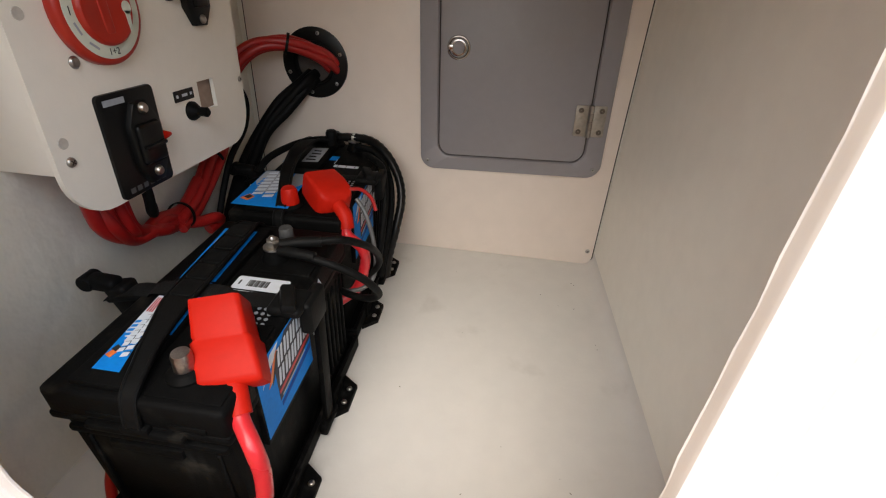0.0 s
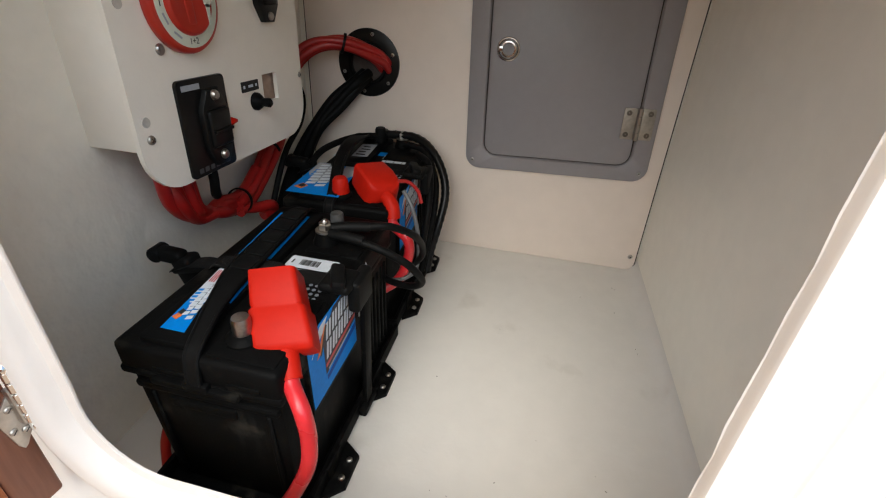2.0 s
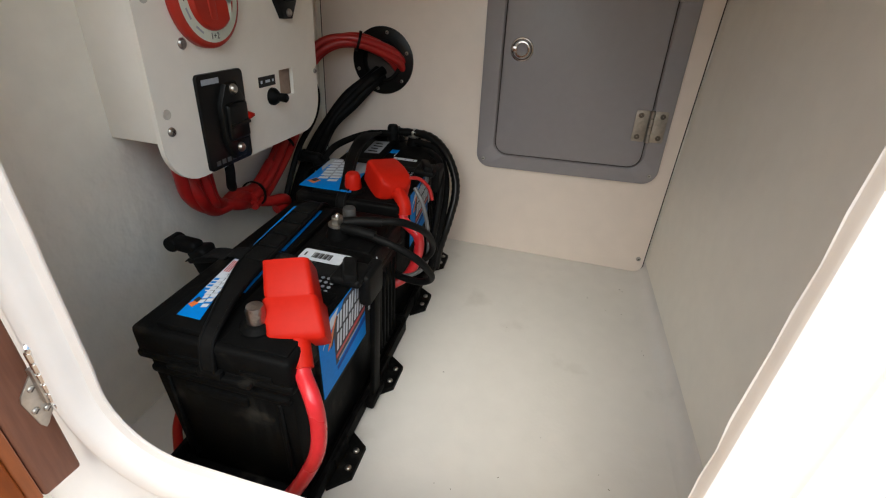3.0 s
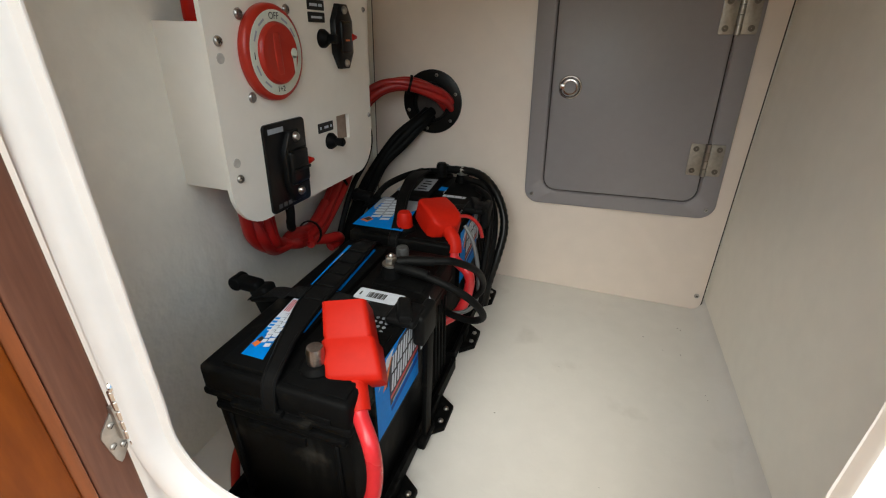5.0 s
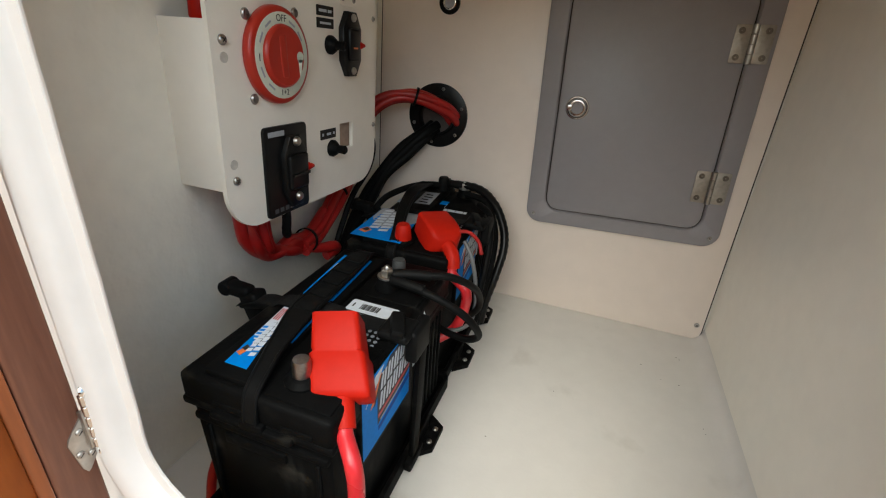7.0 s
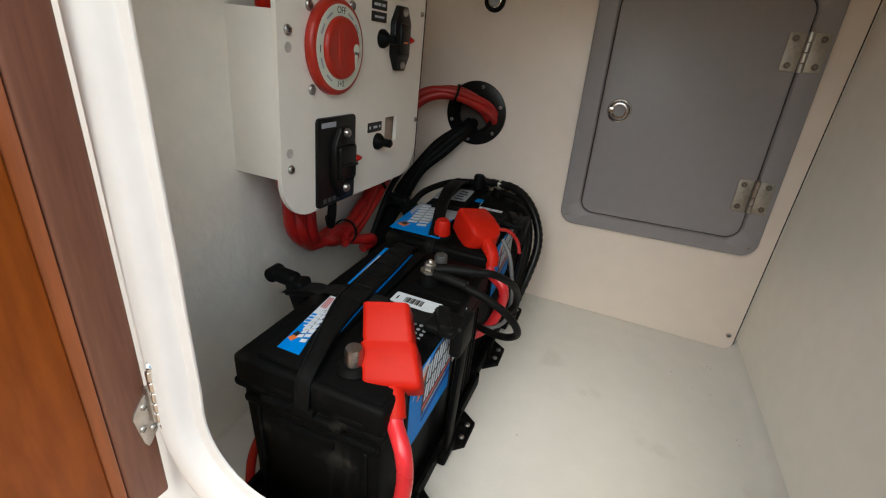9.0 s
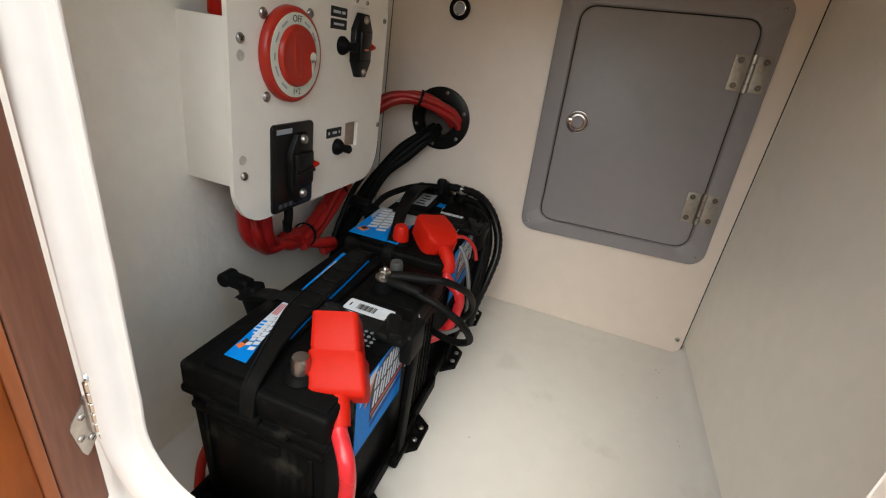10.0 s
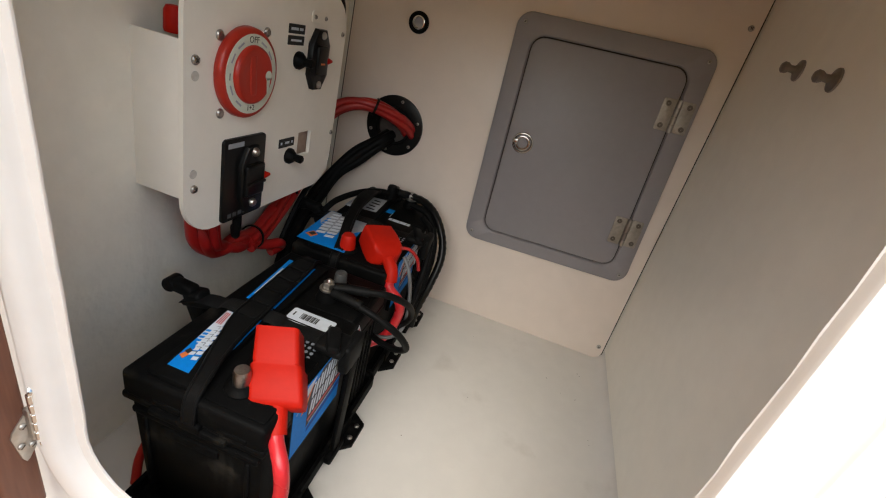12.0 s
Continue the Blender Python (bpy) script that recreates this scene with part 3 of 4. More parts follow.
# rubber-booted toggles, printed strips and a blank plate
def toggle(y, z):
    t = thing("toggle_switch", "black rubber-booted toggle switch", "switch", LEFT(y, z, -0.405), "toggles on the faceplate")
    part("boot", lathe([(0.0125, 0), (0.0125, 0.004), (0.009, 0.009), (0.0060, 0.012), (0.0062, 0.018), (0.0066, 0.023), (0.004, 0.0255)], 20), RUBBER, t)
    return t


toggle(0.627, 0.533)
toggle(0.627, 0.389)


def strip(y, z, w, h, bars):
    s = thing("switch_label", "small black label strip with white print", "label", LEFT(y, z, -0.405), "labels on the faceplate")
    part("strip", plate(round_rect(w, h, 0.001, 2), 0, 0.0008), GLOSSBLACK, s)
    for x, bw, bh in bars:
        part("print", box(x - bw / 2, x + bw / 2, -bh / 2, bh / 2, 0.0008, 0.0011), LABELWHITE, s, smooth=0)


strip(0.617, 0.5745, 0.040, 0.0125, ((-0.006, 0.018, 0.0035), (0.0105, 0.009, 0.0035)))
strip(0.617, 0.5595, 0.040, 0.0125, ((0, 0.026, 0.0028),))
strip(0.618, 0.4115, 0.040, 0.014, ((-0.014, 0.004, 0.004), (0.001, 0.011, 0.0035), (0.014, 0.004, 0.0035)))
blank = thing("blank_plate", "small rounded pale plate held by two screws", "plate", LEFT(0.675, 0.594, -0.405))
part("plate", plate(round_rect(0.046, 0.016, 0.005), 0, 0.0015, 0.0005), BOXWHITE, blank)
for s in (-1, 1):
    add_screw(blank, pose(0.015 * s, 0, 0.0015), 0.0033)
solo("red_terminal_boot", lathe([(0.010, 0), (0.011, 0.003), (0.0105, 0.022), (0.008, 0.027), (0.004, 0.028)], 20), CAPRED, "red rubber terminal boot above the box", "terminal boot", pose(-0.447, 0.446, 0.549))



# black leads that loop up behind the faceplate
for line in (((-0.460, 0.700, 0.560), (-0.445, 0.712, 0.620), (-0.440, 0.725, 0.639), (-0.435, 0.738, 0.630), (-0.430, 0.742, 0.590)), ((-0.450, 0.745, 0.570), (-0.440, 0.755, 0.622), (-0.435, 0.768, 0.632), (-0.430, 0.782, 0.614), (-0.428, 0.785, 0.560))):
    solo("cable", tube(line, 0.0085, 12, 8), RUBBER, "black lead looping up behind the faceplate", "cable", group="leads behind the faceplate")


# ---- batteries ----
def battery(m, posts, studs, labels, half):
    """posts and studs: their places on the lid, the near one first; labels: the kind of top labels; half: half the length of the lid."""
    b = thing("battery", "black deep-cycle marine battery with blue labels in a tray", "battery", m, "pair of batteries")
    e = half - 0.005
    case = [box(-0.084, 0.084, -e, e, 0.012, 0.200, 0.006, 2, (0.004, 0.005)), box(-0.080, 0.080, -e - 0.0035, -e + 0.006, 0.170, 0.180, 0.003), box(-0.045, 0.030, -e - 0.002, -e + 0.006, 0.150, 0.163, 0.002)]
    body = part("case", join(*case), CASE, b)
    for k in range(7):
        part("rib", box(0.078, 0.0855, 0.045 + 0.0145 * k, 0.051 + 0.0145 * k, 0.03, 0.175, 0.0015, 1), CASE, body)
    for x in (-0.066, 0.066):
        part("rib", box(x - 0.003, x + 0.003, -e - 0.0015, -e + 0.006, 0.03, 0.165, 0.0015, 1), CASE, body)
    lid = part("lid", join(box(-0.088, 0.088, -half, half, 0.196, 0.2315, 0.006, 3), box(-0.0885, 0.0885, -half - 0.001, half + 0.001, 0.191, 0.201, 0.003), box(-0.062, -0.006, -half + 0.008, half - 0.022, 0.229, 0.2385, 0.003), box(0.010, 0.082, -half + 0.008, -0.045, 0.229, 0.2335, 0.002), box(0.010, 0.082, 0.045, half - 0.008, 0.229, 0.2335, 0.002)), CASE, b)
    for x in (-0.030, 0.050):
        part("grip_pocket", box(x - 0.018, x + 0.018, -half - 0.0016, -half + 0.01, 0.2015, 0.2095, 0.002), CASE, lid)
    # printed strips on the raised bar
    zt = 0.2387
    if labels == "strips":
        def slanted(bm):
            """Draws a strip's outline in to a narrow end that leans outwards."""
            for v in bm.verts:
                t = (v.co.y + 0.134) / 0.106
                u = (v.co.x + 0.059) / (0.032 - 0.013 * t)
                v.co.x = -0.049 - 0.0098 * t + u * (0.027 - 0.0182 * t)
            return bm

        lab = part("label", slanted(plate([(-0.059, -0.134), (-0.027, -0.134), (-0.040, -0.028), (-0.059, -0.028)], zt - 0.0004, zt)), LABELBLUE, b, "blue and white printed label strip", smooth=0)
        part("print", slanted(plate([(-0.0585, -0.086), (-0.048, -0.100), (-0.0320, -0.100), (-0.0410, -0.0285), (-0.0585, -0.0285)], zt, zt + 0.0003)), LABELWHITE, lab, smooth=0)
        for x0, x1, y0, n, step in ((-0.047, -0.0405, -0.113, 7, 0.0078), (-0.039, -0.0310, -0.118, 7, 0.0090)):
            for k in range(n):
                for mat, o, zz in ((INK, 0.0012, 0.0003), (LABELWHITE, 0.0, 0.0006)):
                    part("print", slanted(moved(plate([(x0, o), (x1, 0.0022 + o), (x1, 0.0075 + o), (x0, 0.0053 + o)], zt + zz, zt + zz + 0.0003), pose(0.0006 if o else 0, y0 + step * k, 0))), mat, lab, smooth=0)
        for k in range(6):
            part("print", slanted(moved(plate([(-0.0575, 0), (-0.0495, 0.0015), (-0.0495, 0.0050), (-0.0575, 0.0035)], zt + 0.0003, zt + 0.0006), pose(0, -0.104 + 0.0062 * k, 0))), LABELBLUE, lab, smooth=0)
        part("print", slanted(plate([(-0.058, -0.117), (-0.050, -0.120), (-0.046, -0.111), (-0.052, -0.107)], zt, zt + 0.0004)), LABELORANGE, lab, smooth=0)
        part("print", slanted(plate([(-0.056, -0.110), (-0.049, -0.112), (-0.047, -0.106), (-0.053, -0.103)], zt, zt + 0.0005)), INK, lab, smooth=0)
        for k in range(3):
            part("print", slanted(box(-0.0555 + 0.0045 * k, -0.0530 + 0.0045 * k, -0.055, -0.032, zt + 0.0003, zt + 0.0006)), LABELRED, lab, smooth=0)
        lab = part("label", plate([(-0.0575, 0.0065), (-0.014, 0.0065), (-0.0215, 0.122), (-0.0672, 0.122)], zt - 0.0004, zt), LABELBLUE, b, "blue printed label strip under the handle", smooth=0)
        part("print", plate([(-0.0555, 0.020), (-0.0525, 0.020), (-0.0590, 0.095), (-0.0620, 0.095)], zt, zt + 0.0003), LABELWHITE, lab, smooth=0)
        part("label", plate([(-0.0110, -0.082), (-0.0075, -0.082), (-0.0155, 0.004), (-0.0190, 0.004)], zt - 0.0004, zt), LABELBLUE, b, "thin blue printed edge beside the handle", smooth=0)
    else:
        zw = zt + 0.0005
        lab = part("label", plate([(-0.0845, -0.152), (0.004, -0.152), (-0.010, -0.022), (-0.0865, -0.022)], zw, zw + 0.0005), LABELBLUE, b, "wide blue and white printed label", smooth=0)
        part("print", plate([(-0.0845, -0.070), (-0.064, -0.104), (-0.034, -0.104), (-0.044, -0.023), (-0.086, -0.023)], zw + 0.0005, zw + 0.0008), LABELGREY, lab, smooth=0)
        part("print", plate([(-0.026, -0.100), (-0.003, -0.062), (-0.0105, -0.023), (-0.034, -0.023)], zw + 0.0005, zw + 0.0008), LABELGREY, lab, smooth=0)
        for r in range(2):
            for k in range(7):
                for mat, o, up in ((INK, 0.0016, 0.0008), (LABELWHITE, 0.0, 0.0011)):
                    part("print", moved(plate([(-0.008, o), (0.007, 0.004 + o), (0.007, 0.012 + o), (-0.008, 0.008 + o)], zw + up, zw + up + 0.0003), pose(-0.060 + 0.019 * r - 0.0014 * k, -0.118 + 0.0130 * k - 0.006 * r, 0)), mat, lab, smooth=0)
        for k in range(5):
            part("print", moved(plate([(-0.003, 0), (0.003, 0.002), (0.003, 0.008), (-0.003, 0.006)], zw + 0.0008, zw + 0.0011), pose(-0.074, -0.100 + 0.0095 * k, 0)), LABELBLUE, lab, smooth=0)
        part("print", plate([(-0.080, -0.132), (-0.066, -0.138), (-0.060, -0.124), (-0.072, -0.116)], zw + 0.0005, zw + 0.0009), LABELORANGE, lab, smooth=0)
        part("print", plate([(-0.076, -0.128), (-0.067, -0.132), (-0.063, -0.124), (-0.071, -0.118)], zw + 0.0009, zw + 0.0012), INK, lab, smooth=0)
        strip_w = part("label", plate([(-0.086, 0.037), (-0.070, 0.037), (-0.073, 0.112), (-0.086, 0.112)], zt - 0.0066, zt - 0.0060), LABELWHITE, b, "narrow white printed strip", smooth=0)
        for k in range(3):
            part("print", box(-0.082 + 0.004 * k, -0.0805 + 0.004 * k, 0.045, 0.105, zt - 0.0060, zt - 0.0057), LABELGREY, strip_w, smooth=0)
        lab = part("label", plate([(-0.046, 0.031), (-0.0165, 0.036), (-0.020, 0.108), (-0.050, 0.104)], zt - 0.0004, zt), LABELGREY, b, "faded grey paper label", smooth=0)
        for k in range(4):
            part("print", box(-0.042, -0.024 - 0.004 * (k % 2), 0.042 + 0.015 * k, 0.047 + 0.015 * k, zt, zt + 0.0003), RUBBER, lab, smooth=0)
        part("label", box(-0.014, 0.009, 0.066, 0.086, 0.2316, 0.2321), LABELBLUE, b, "blue printed patch", smooth=0)
    # paper label with a printed code
    px_, py_ = (0.034, 0.020) if labels == "strips" else (0.041, 0.060)
    pl = part("label", moved(plate(round_rect(0.064, 0.024, 0.003, 3), 0, 0.0005), pose(px_, py_, 0.2318)), LABELWHITE, b, "white paper label with a dark code", smooth=0)
    for k in range(12):
        part("print", box(px_ - 0.016 + 0.0021 * k, px_ - 0.0150 + 0.0021 * k + 0.0005 * (k % 3), py_ - 0.006, py_ + 0.006, 0.2323, 0.2326), INK, pl, smooth=0)
    for sx in (-0.027, 0.026):
        part("print", box(px_ + sx, px_ + sx + 0.002, py_ - 0.004, py_ + 0.004, 0.2323, 0.2326), INK, pl, smooth=0)
    pl = part("label", moved(plate(round_rect(0.046, 0.010, 0.001, 2), 0, 0.0005), pose(px_ - 0.006, py_ - 0.020, 0.2318)), LABELWHITE, b, "small white label in columns", smooth=0)
    for k in range(3):
        part("print", box(px_ - 0.022 + 0.016 * k, px_ - 0.021 + 0.016 * k, py_ - 0.025, py_ - 0.015, 0.2323, 0.2326), INK, pl, smooth=0)
    for r in range(3):
        for c in range(4):
            part("print", moved(plate(circle(0.0023, 10), 0.2315, 0.2319), pose(0.052 + 0.0075 * r, -0.044 + 0.008 * c, 0)), LABELGREY, lid, smooth=0)
    for k in range(4):
        part("print", box(0.022 + 0.006 * k, 0.0235 + 0.006 * k, -0.044, -0.018, 0.2315, 0.2319), LABELGREY, lid, smooth=0)
    # large label and small notices on the long face
    part("label_panel", box(0.080, 0.0890, -0.108, 0.012, 0.122, 0.2285, 0.0015), CASE, body)
    M = face_frame((0.0892, 0, 0.15), (0, 1, 0), (0, 0, 1))
    g = part("label", plate([(-0.058, -0.049), (0.058, -0.049), (0.058, 0.049), (-0.058, 0.049)], 0, 0.0005), LABELBLUE, b, "blue printed battery label with white bars", M @ pose(-0.048, 0.029, 0), 0)
    part("print", plate([(-0.026, -0.026), (0.057, -0.010), (0.057, 0.048), (0.004, 0.048), (-0.026, 0.022)], 0.0005, 0.0008), LABELNAVY, g, smooth=0)
    part("print", plate([(-0.024, -0.036), (0.057, -0.024), (0.057, -0.016), (-0.024, -0.030)], 0.0005, 0.0008), LABELDARK, g, smooth=0)
    for k in range(5):
        for y0, x0, tall in ((0.019, -0.020, 0.021), (-0.006, -0.023, 0.021)):
            y0 += 0.0020 * k
            for mat, o, up in ((INK, 0.0024, 0.0008), (LABELWHITE, 0.0, 0.0011)):
                x = x0 + 0.0158 * k + o
                part("print", plate([(x, y0), (x + 0.0042, y0), (x + 0.0085, y0 + tall), (x + 0.0043, y0 + tall)], up, up + 0.0003), mat, g, smooth=0)
                part("print", plate([(x + 0.0072, y0), (x + 0.0112, y0), (x + 0.0155, y0 + tall), (x + 0.0115, y0 + tall)], up, up + 0.0003), mat, g, smooth=0)
    part("print", plate([(-0.042, 0.010), (-0.034, 0.012), (-0.016, 0.040), (-0.022, 0.040)], 0.0008, 0.0012), LABELORANGE, g, smooth=0)
    part("print", plate([(-0.036, 0.008), (-0.032, 0.010), (-0.015, 0.038), (-0.018, 0.040)], 0.0012, 0.0015), INK, g, smooth=0)
    part("print", plate([(-0.052, 0.020), (-0.045, 0.027), (-0.026, 0.034), (-0.012, 0.048), (-0.030, 0.046)], 0.0008, 0.0012), LABELWHITE, g, smooth=0)
    part("print", plate([(-0.025, -0.0165), (0.056, -0.0055), (0.056, -0.0010), (-0.025, -0.0120)], 0.0008, 0.0012), LABELRED, g, smooth=0)
    part("print", plate([(-0.020, -0.0235), (0.040, -0.0155), (0.040, -0.0135), (-0.020, -0.0215)], 0.0008, 0.0012), LABELGREY, g, smooth=0)
    tri = part("label", plate([(0.011, 0), (-0.011, 0), (0.0, 0.019)], 0, 0.0005), LABELWHITE, b, "small white warning triangle", face_frame((0.0892, 0.054, 0.2055), (0, 1, 0), (0, 0, 1)), 0)
    part("print", plate([(0.007, 0.003), (-0.007, 0.003), (0.0, 0.014)], 0.0005, 0.0009), LABELRED, tri, smooth=0)
    part("label", plate(round_rect(0.010, 0.034, 0.001, 2), 0, 0.0005), LABELWHITE, b, "", M @ pose(0.034, 0.020, -0.0034), 0)
    # terminals
    for k, (x, y) in enumerate(posts):
        post = part("terminal_post", moved(lathe([(0.0098, 0.232), (0.0092, 0.256), (0.0080, 0.2595), (0.003, 0.260)], 20), pose(x, y, 0)), (LEAD, DULLPOST)[k], b, "dull tapered lead post")
        part("collar", moved(lathe([(0.018, 0.230), (0.018, 0.236), (0.014, 0.2395), (0.0115, 0.2415)], 20), pose(x, y, 0)), CASE, post)
    for x, y in studs:
        stud = part("stud", moved(lathe([(0.0042, 0.232), (0.0042, 0.2645), (0.0025, 0.2665)], 12), pose(x, y, 0)), STEEL, b)
        part("nut", moved(lathe([(0.0078, 0.2525), (0.0084, 0.2535), (0.0084, 0.2605), (0.0070, 0.2625), (0.004, 0.2628)], 6), pose(x, y, 0)), STEEL, stud)
        part("washer", moved(lathe([(0.0125, 0.2500), (0.0125, 0.2525)], 20), pose(x, y, 0)), STEEL, stud)
        part("collar", moved(lathe([(0.017, 0.230), (0.017, 0.236), (0.0135, 0.243), (0.0125, 0.250)], 20), pose(x, y, 0)), CASE, stud)
    # carrying handle along the lid, narrow at its front leg and broad over the middle
    w = half + 0.0035
    lean = ((0.0, 0.0), (-0.006, 0.019), (-0.012, 0.021), (-0.019, 0.026), (-0.026, 0.033), (-0.030, 0.034), (-0.034, 0.034), (-0.037, 0.032)) if labels == "strips" else ((-0.008, 0.0), (-0.012, 0.019), (-0.017, 0.020), (-0.024, 0.021), (-0.031, 0.022), (-0.039, 0.025), (-0.044, 0.027), (-0.047, 0.027))
    fx, rx = lean[0][0], lean[-1][0] - 0.001
    h = part("carrying_handle", ribbon([(fx + 0.001, -w, 0.192, 0.017), (fx + 0.001, -w - 0.001, 0.210, 0.017), (fx, -w + 0.005, 0.230, 0.017), (fx - 0.001, -0.146, 0.2385, 0.0175)] + [(x, y, z, wide) for (x, wide), y, z in zip(lean[1:], (-0.125, -0.104, -0.075, -0.040, 0.010, 0.070, 0.116), (0.2430, 0.2455, 0.2470, 0.2475, 0.2475, 0.2470, 0.2465) if labels == "strips" else (0.2500, 0.2590, 0.2670, 0.2710, 0.2720, 0.2650, 0.2550))] + [(rx, 0.134, 0.2440, 0.026), (rx, w - 0.006, 0.230, 0.021), (rx, w, 0.205, 0.020), (rx, w, 0.192, 0.020)], 0.0044), RUBBER, b, "curved black strap handle")
    for k in range(5 if labels == "strips" else 0):
        y0 = -0.036 + 0.0315 * k
        part("pad", plate(round_rect(0.026, 0.0275, 0.004, 3, -0.0265 - 0.07 * (y0 + 0.036), y0 + 0.014), 0.2485, 0.2508, 0.0008), RUBBER, h)
    part("anchor", join(box(-0.050, 0.046, -half - 0.0065, -half + 0.004, 0.1900, 0.1985, 0.003), box(-0.013, 0.015, -half - 0.0075, -half + 0.002, 0.1930, 0.2040, 0.003)), CASE, h)
    return b


def tray(m):
    t = thing("battery_tray", "black plastic battery tray with screwed-down tabs", "tray", m, "battery trays")
    part("base", box(-0.0925, 0.0925, -0.168, 0.168, 0.001, 0.011, 0.002), CASE, t)
    part("rim", plate(round_rect(0.190, 0.341, 0.008), 0.009, 0.030, 0.001, round_rect(0.178, 0.329, 0.006)), CASE, t)
    for s in (-1, 1):
        for cy in (-0.092, 0.058):
            tab = [(0.094, -0.042), (0.118, -0.020), (0.118, 0.024), (0.094, 0.040)]
            tb = plate([(s * x, cy + y) for x, y in (tab if s > 0 else tab[::-1])], 0.001, 0.009, 0.001)
            p = part("tab", tb, CASE, t)
            part("gusset", moved(box(-0.003, 0.003, -0.018, 0.018, 0.005, 0.030, 0.001), pose(s * 0.0945, cy, 0)), CASE, p)
            for k in (-0.011, 0.014):
                part("screw", moved(screw_head(0.0042), pose(s * 0.109, cy + k, 0.009)), STEEL, p)
    return t


B1 = FLOOR(-0.278, 0.452)
B2 = FLOOR(-0.296, 0.797) @ pose(0, 0, 0, 0, 0, 1.5)
T2 = FLOOR(-0.289, 0.794) @ pose(0, 0, 0, 0, 0, 1.5)
battery(B1, ((0.033, -0.120), (0.028, 0.108)), ((0.048, -0.075), (0.027, 0.073)), "strips", 0.157)
battery(B2, ((0.0, -0.131), (-0.018, 0.148)), ((0.060, -0.109), (0.0275, 0.128)), "wide", 0.163)
t1 = tray(B1)
copy_thing(t1, T2)


# hold-down straps
def strap(m, y):
    s = thing("hold_down_strap", "black webbing hold-down strap over the battery", "strap", m, "hold-down straps")
    pts = [(-0.136, y - 0.008, 0.216), (-0.110, y - 0.009, 0.228), (-0.092, y - 0.010, 0.2335), (-0.075, y - 0.010, 0.2345), (-0.066, y - 0.010, 0.240), (-0.030, y - 0.008, 0.2415), (0.004, y - 0.006, 0.2405), (0.014, y - 0.005, 0.2345), (0.050, y - 0.003, 0.2345), (0.078, y, 0.236)]
    part("webbing", tube(pts, 0.0125, 10, 6, flat=0.12, up=(0, 0, 1)), WEBBING, s)
    part("arm", join(moved(box(-0.004, 0.004, -0.011, 0.011, -0.225, 0.0, 0.003), pose(0.104, y + 0.020, 0.236, 0, 1.5, 0)), box(0.094, 0.106, y - 0.006, y + 0.040, 0.0095, 0.022, 0.003)), CASE, s, "upright black plastic clamp arm")
    part("buckle", join(box(0.066, 0.104, y - 0.028, y + 0.014, 0.2335, 0.2455, 0.005, 3), box(0.095, 0.110, y - 0.014, y + 0.032, 0.200, 0.243, 0.005, 3), moved(box(-0.008, 0.008, -0.03, 0.012, -0.006, 0.006, 0.004), pose(0.082, y - 0.004, 0.249, 0, 12, 25))), RUBBER, s, "black plastic buckle")
    part("hook", join(moved(box(-0.015, 0.014, -0.013, 0.013, -0.046, 0.014, 0.006, 3, (0.004, 0.002)), pose(-0.118, y - 0.006, 0.222, 0, -14, 0)), moved(box(-0.028, 0.012, -0.010, 0.010, -0.0090, 0.0090, 0.006, 3), pose(-0.131, y - 0.008, 0.234, 0, 3, 0)), moved(lathe([(0.0085, -0.011), (0.0100, -0.009), (0.0100, 0.009), (0.0085, 0.011)], 16), pose(-0.155, y - 0.008, 0.235, 90, 0, 0)), moved(box(-0.03, 0.03, -0.012, 0.012, -0.004, 0.004, 0.003), pose(-0.104, y - 0.008, 0.224, 0, -14, 0))), RUBBER, s, "black plastic strap lever")
    return s


st = strap(B1, -0.006)
copy_thing(st, T2)


# ---- terminal covers and cables ----
def terminal_cover(m, name_label, lobes):
    """A swelling vinyl cap, with one lobe or two, whose boot runs along -y."""
    c = thing("terminal_cover", name_label, "terminal cover", m, "red terminal covers")
    two = ((0.041, 0.0215, 0.014, 0.040), (0.039, 0.0245, 0.008, 0.046), (0.002, 0.0255, 0.004, 0.047), (-0.001, 0.0255, 0.004, 0.0445), (-0.004, 0.0285, 0.002, 0.0450), (-0.038, 0.0295, 0.006, 0.041), (-0.044, 0.0285, 0.008, 0.038), (-0.046, 0.024, 0.012, 0.034))
    one = ((0.030, 0.022, 0.010, 0.038), (0.027, 0.027, 0.002, 0.043), (0.0, 0.0285, 0.0, 0.0445), (-0.022, 0.028, 0.0, 0.042), (-0.031, 0.025, 0.004, 0.037), (-0.038, 0.015, 0.010, 0.031))
    bm = bmesh.new()
    rings = []
    for y, hw, z0, z1 in two if lobes == 2 else one:
        cx = -0.19 * y if lobes == 2 else 0
        rings.append([bm.verts.new((x, y, z)) for x, z in round_rect(hw * 2, z1 - z0, min(0.006, (z1 - z0) * 0.3), 4, cx, (z0 + z1) / 2)])
    n = len(rings[0])
    for a, b in zip(rings, rings[1:]):
        for i in range(n):
            bm.faces.new((a[i], a[(i + 1) % n], b[(i + 1) % n], b[i]))
    bm.faces.new(rings[0]), bm.faces.new(rings[-1][::-1])
    bmesh.ops.recalc_face_normals(bm, faces=bm.faces)
    part("cap", bm, CAPRED, c, smooth=50)
    part("boot", tube([(0.008, -0.038, 0.026), (0.010, -0.050, 0.0275), (0.012, -0.060, 0.0275), (0.014, -0.072, 0.026)], 0.0108, 14, 6) if lobes == 2 else tube([(0, -0.028, 0.020), (0.002, -0.044, 0.018), (0.003, -0.057, 0.011), (0.002, -0.067, -0.002)], 0.0112, 14, 6), CAPRED, c)
    return c


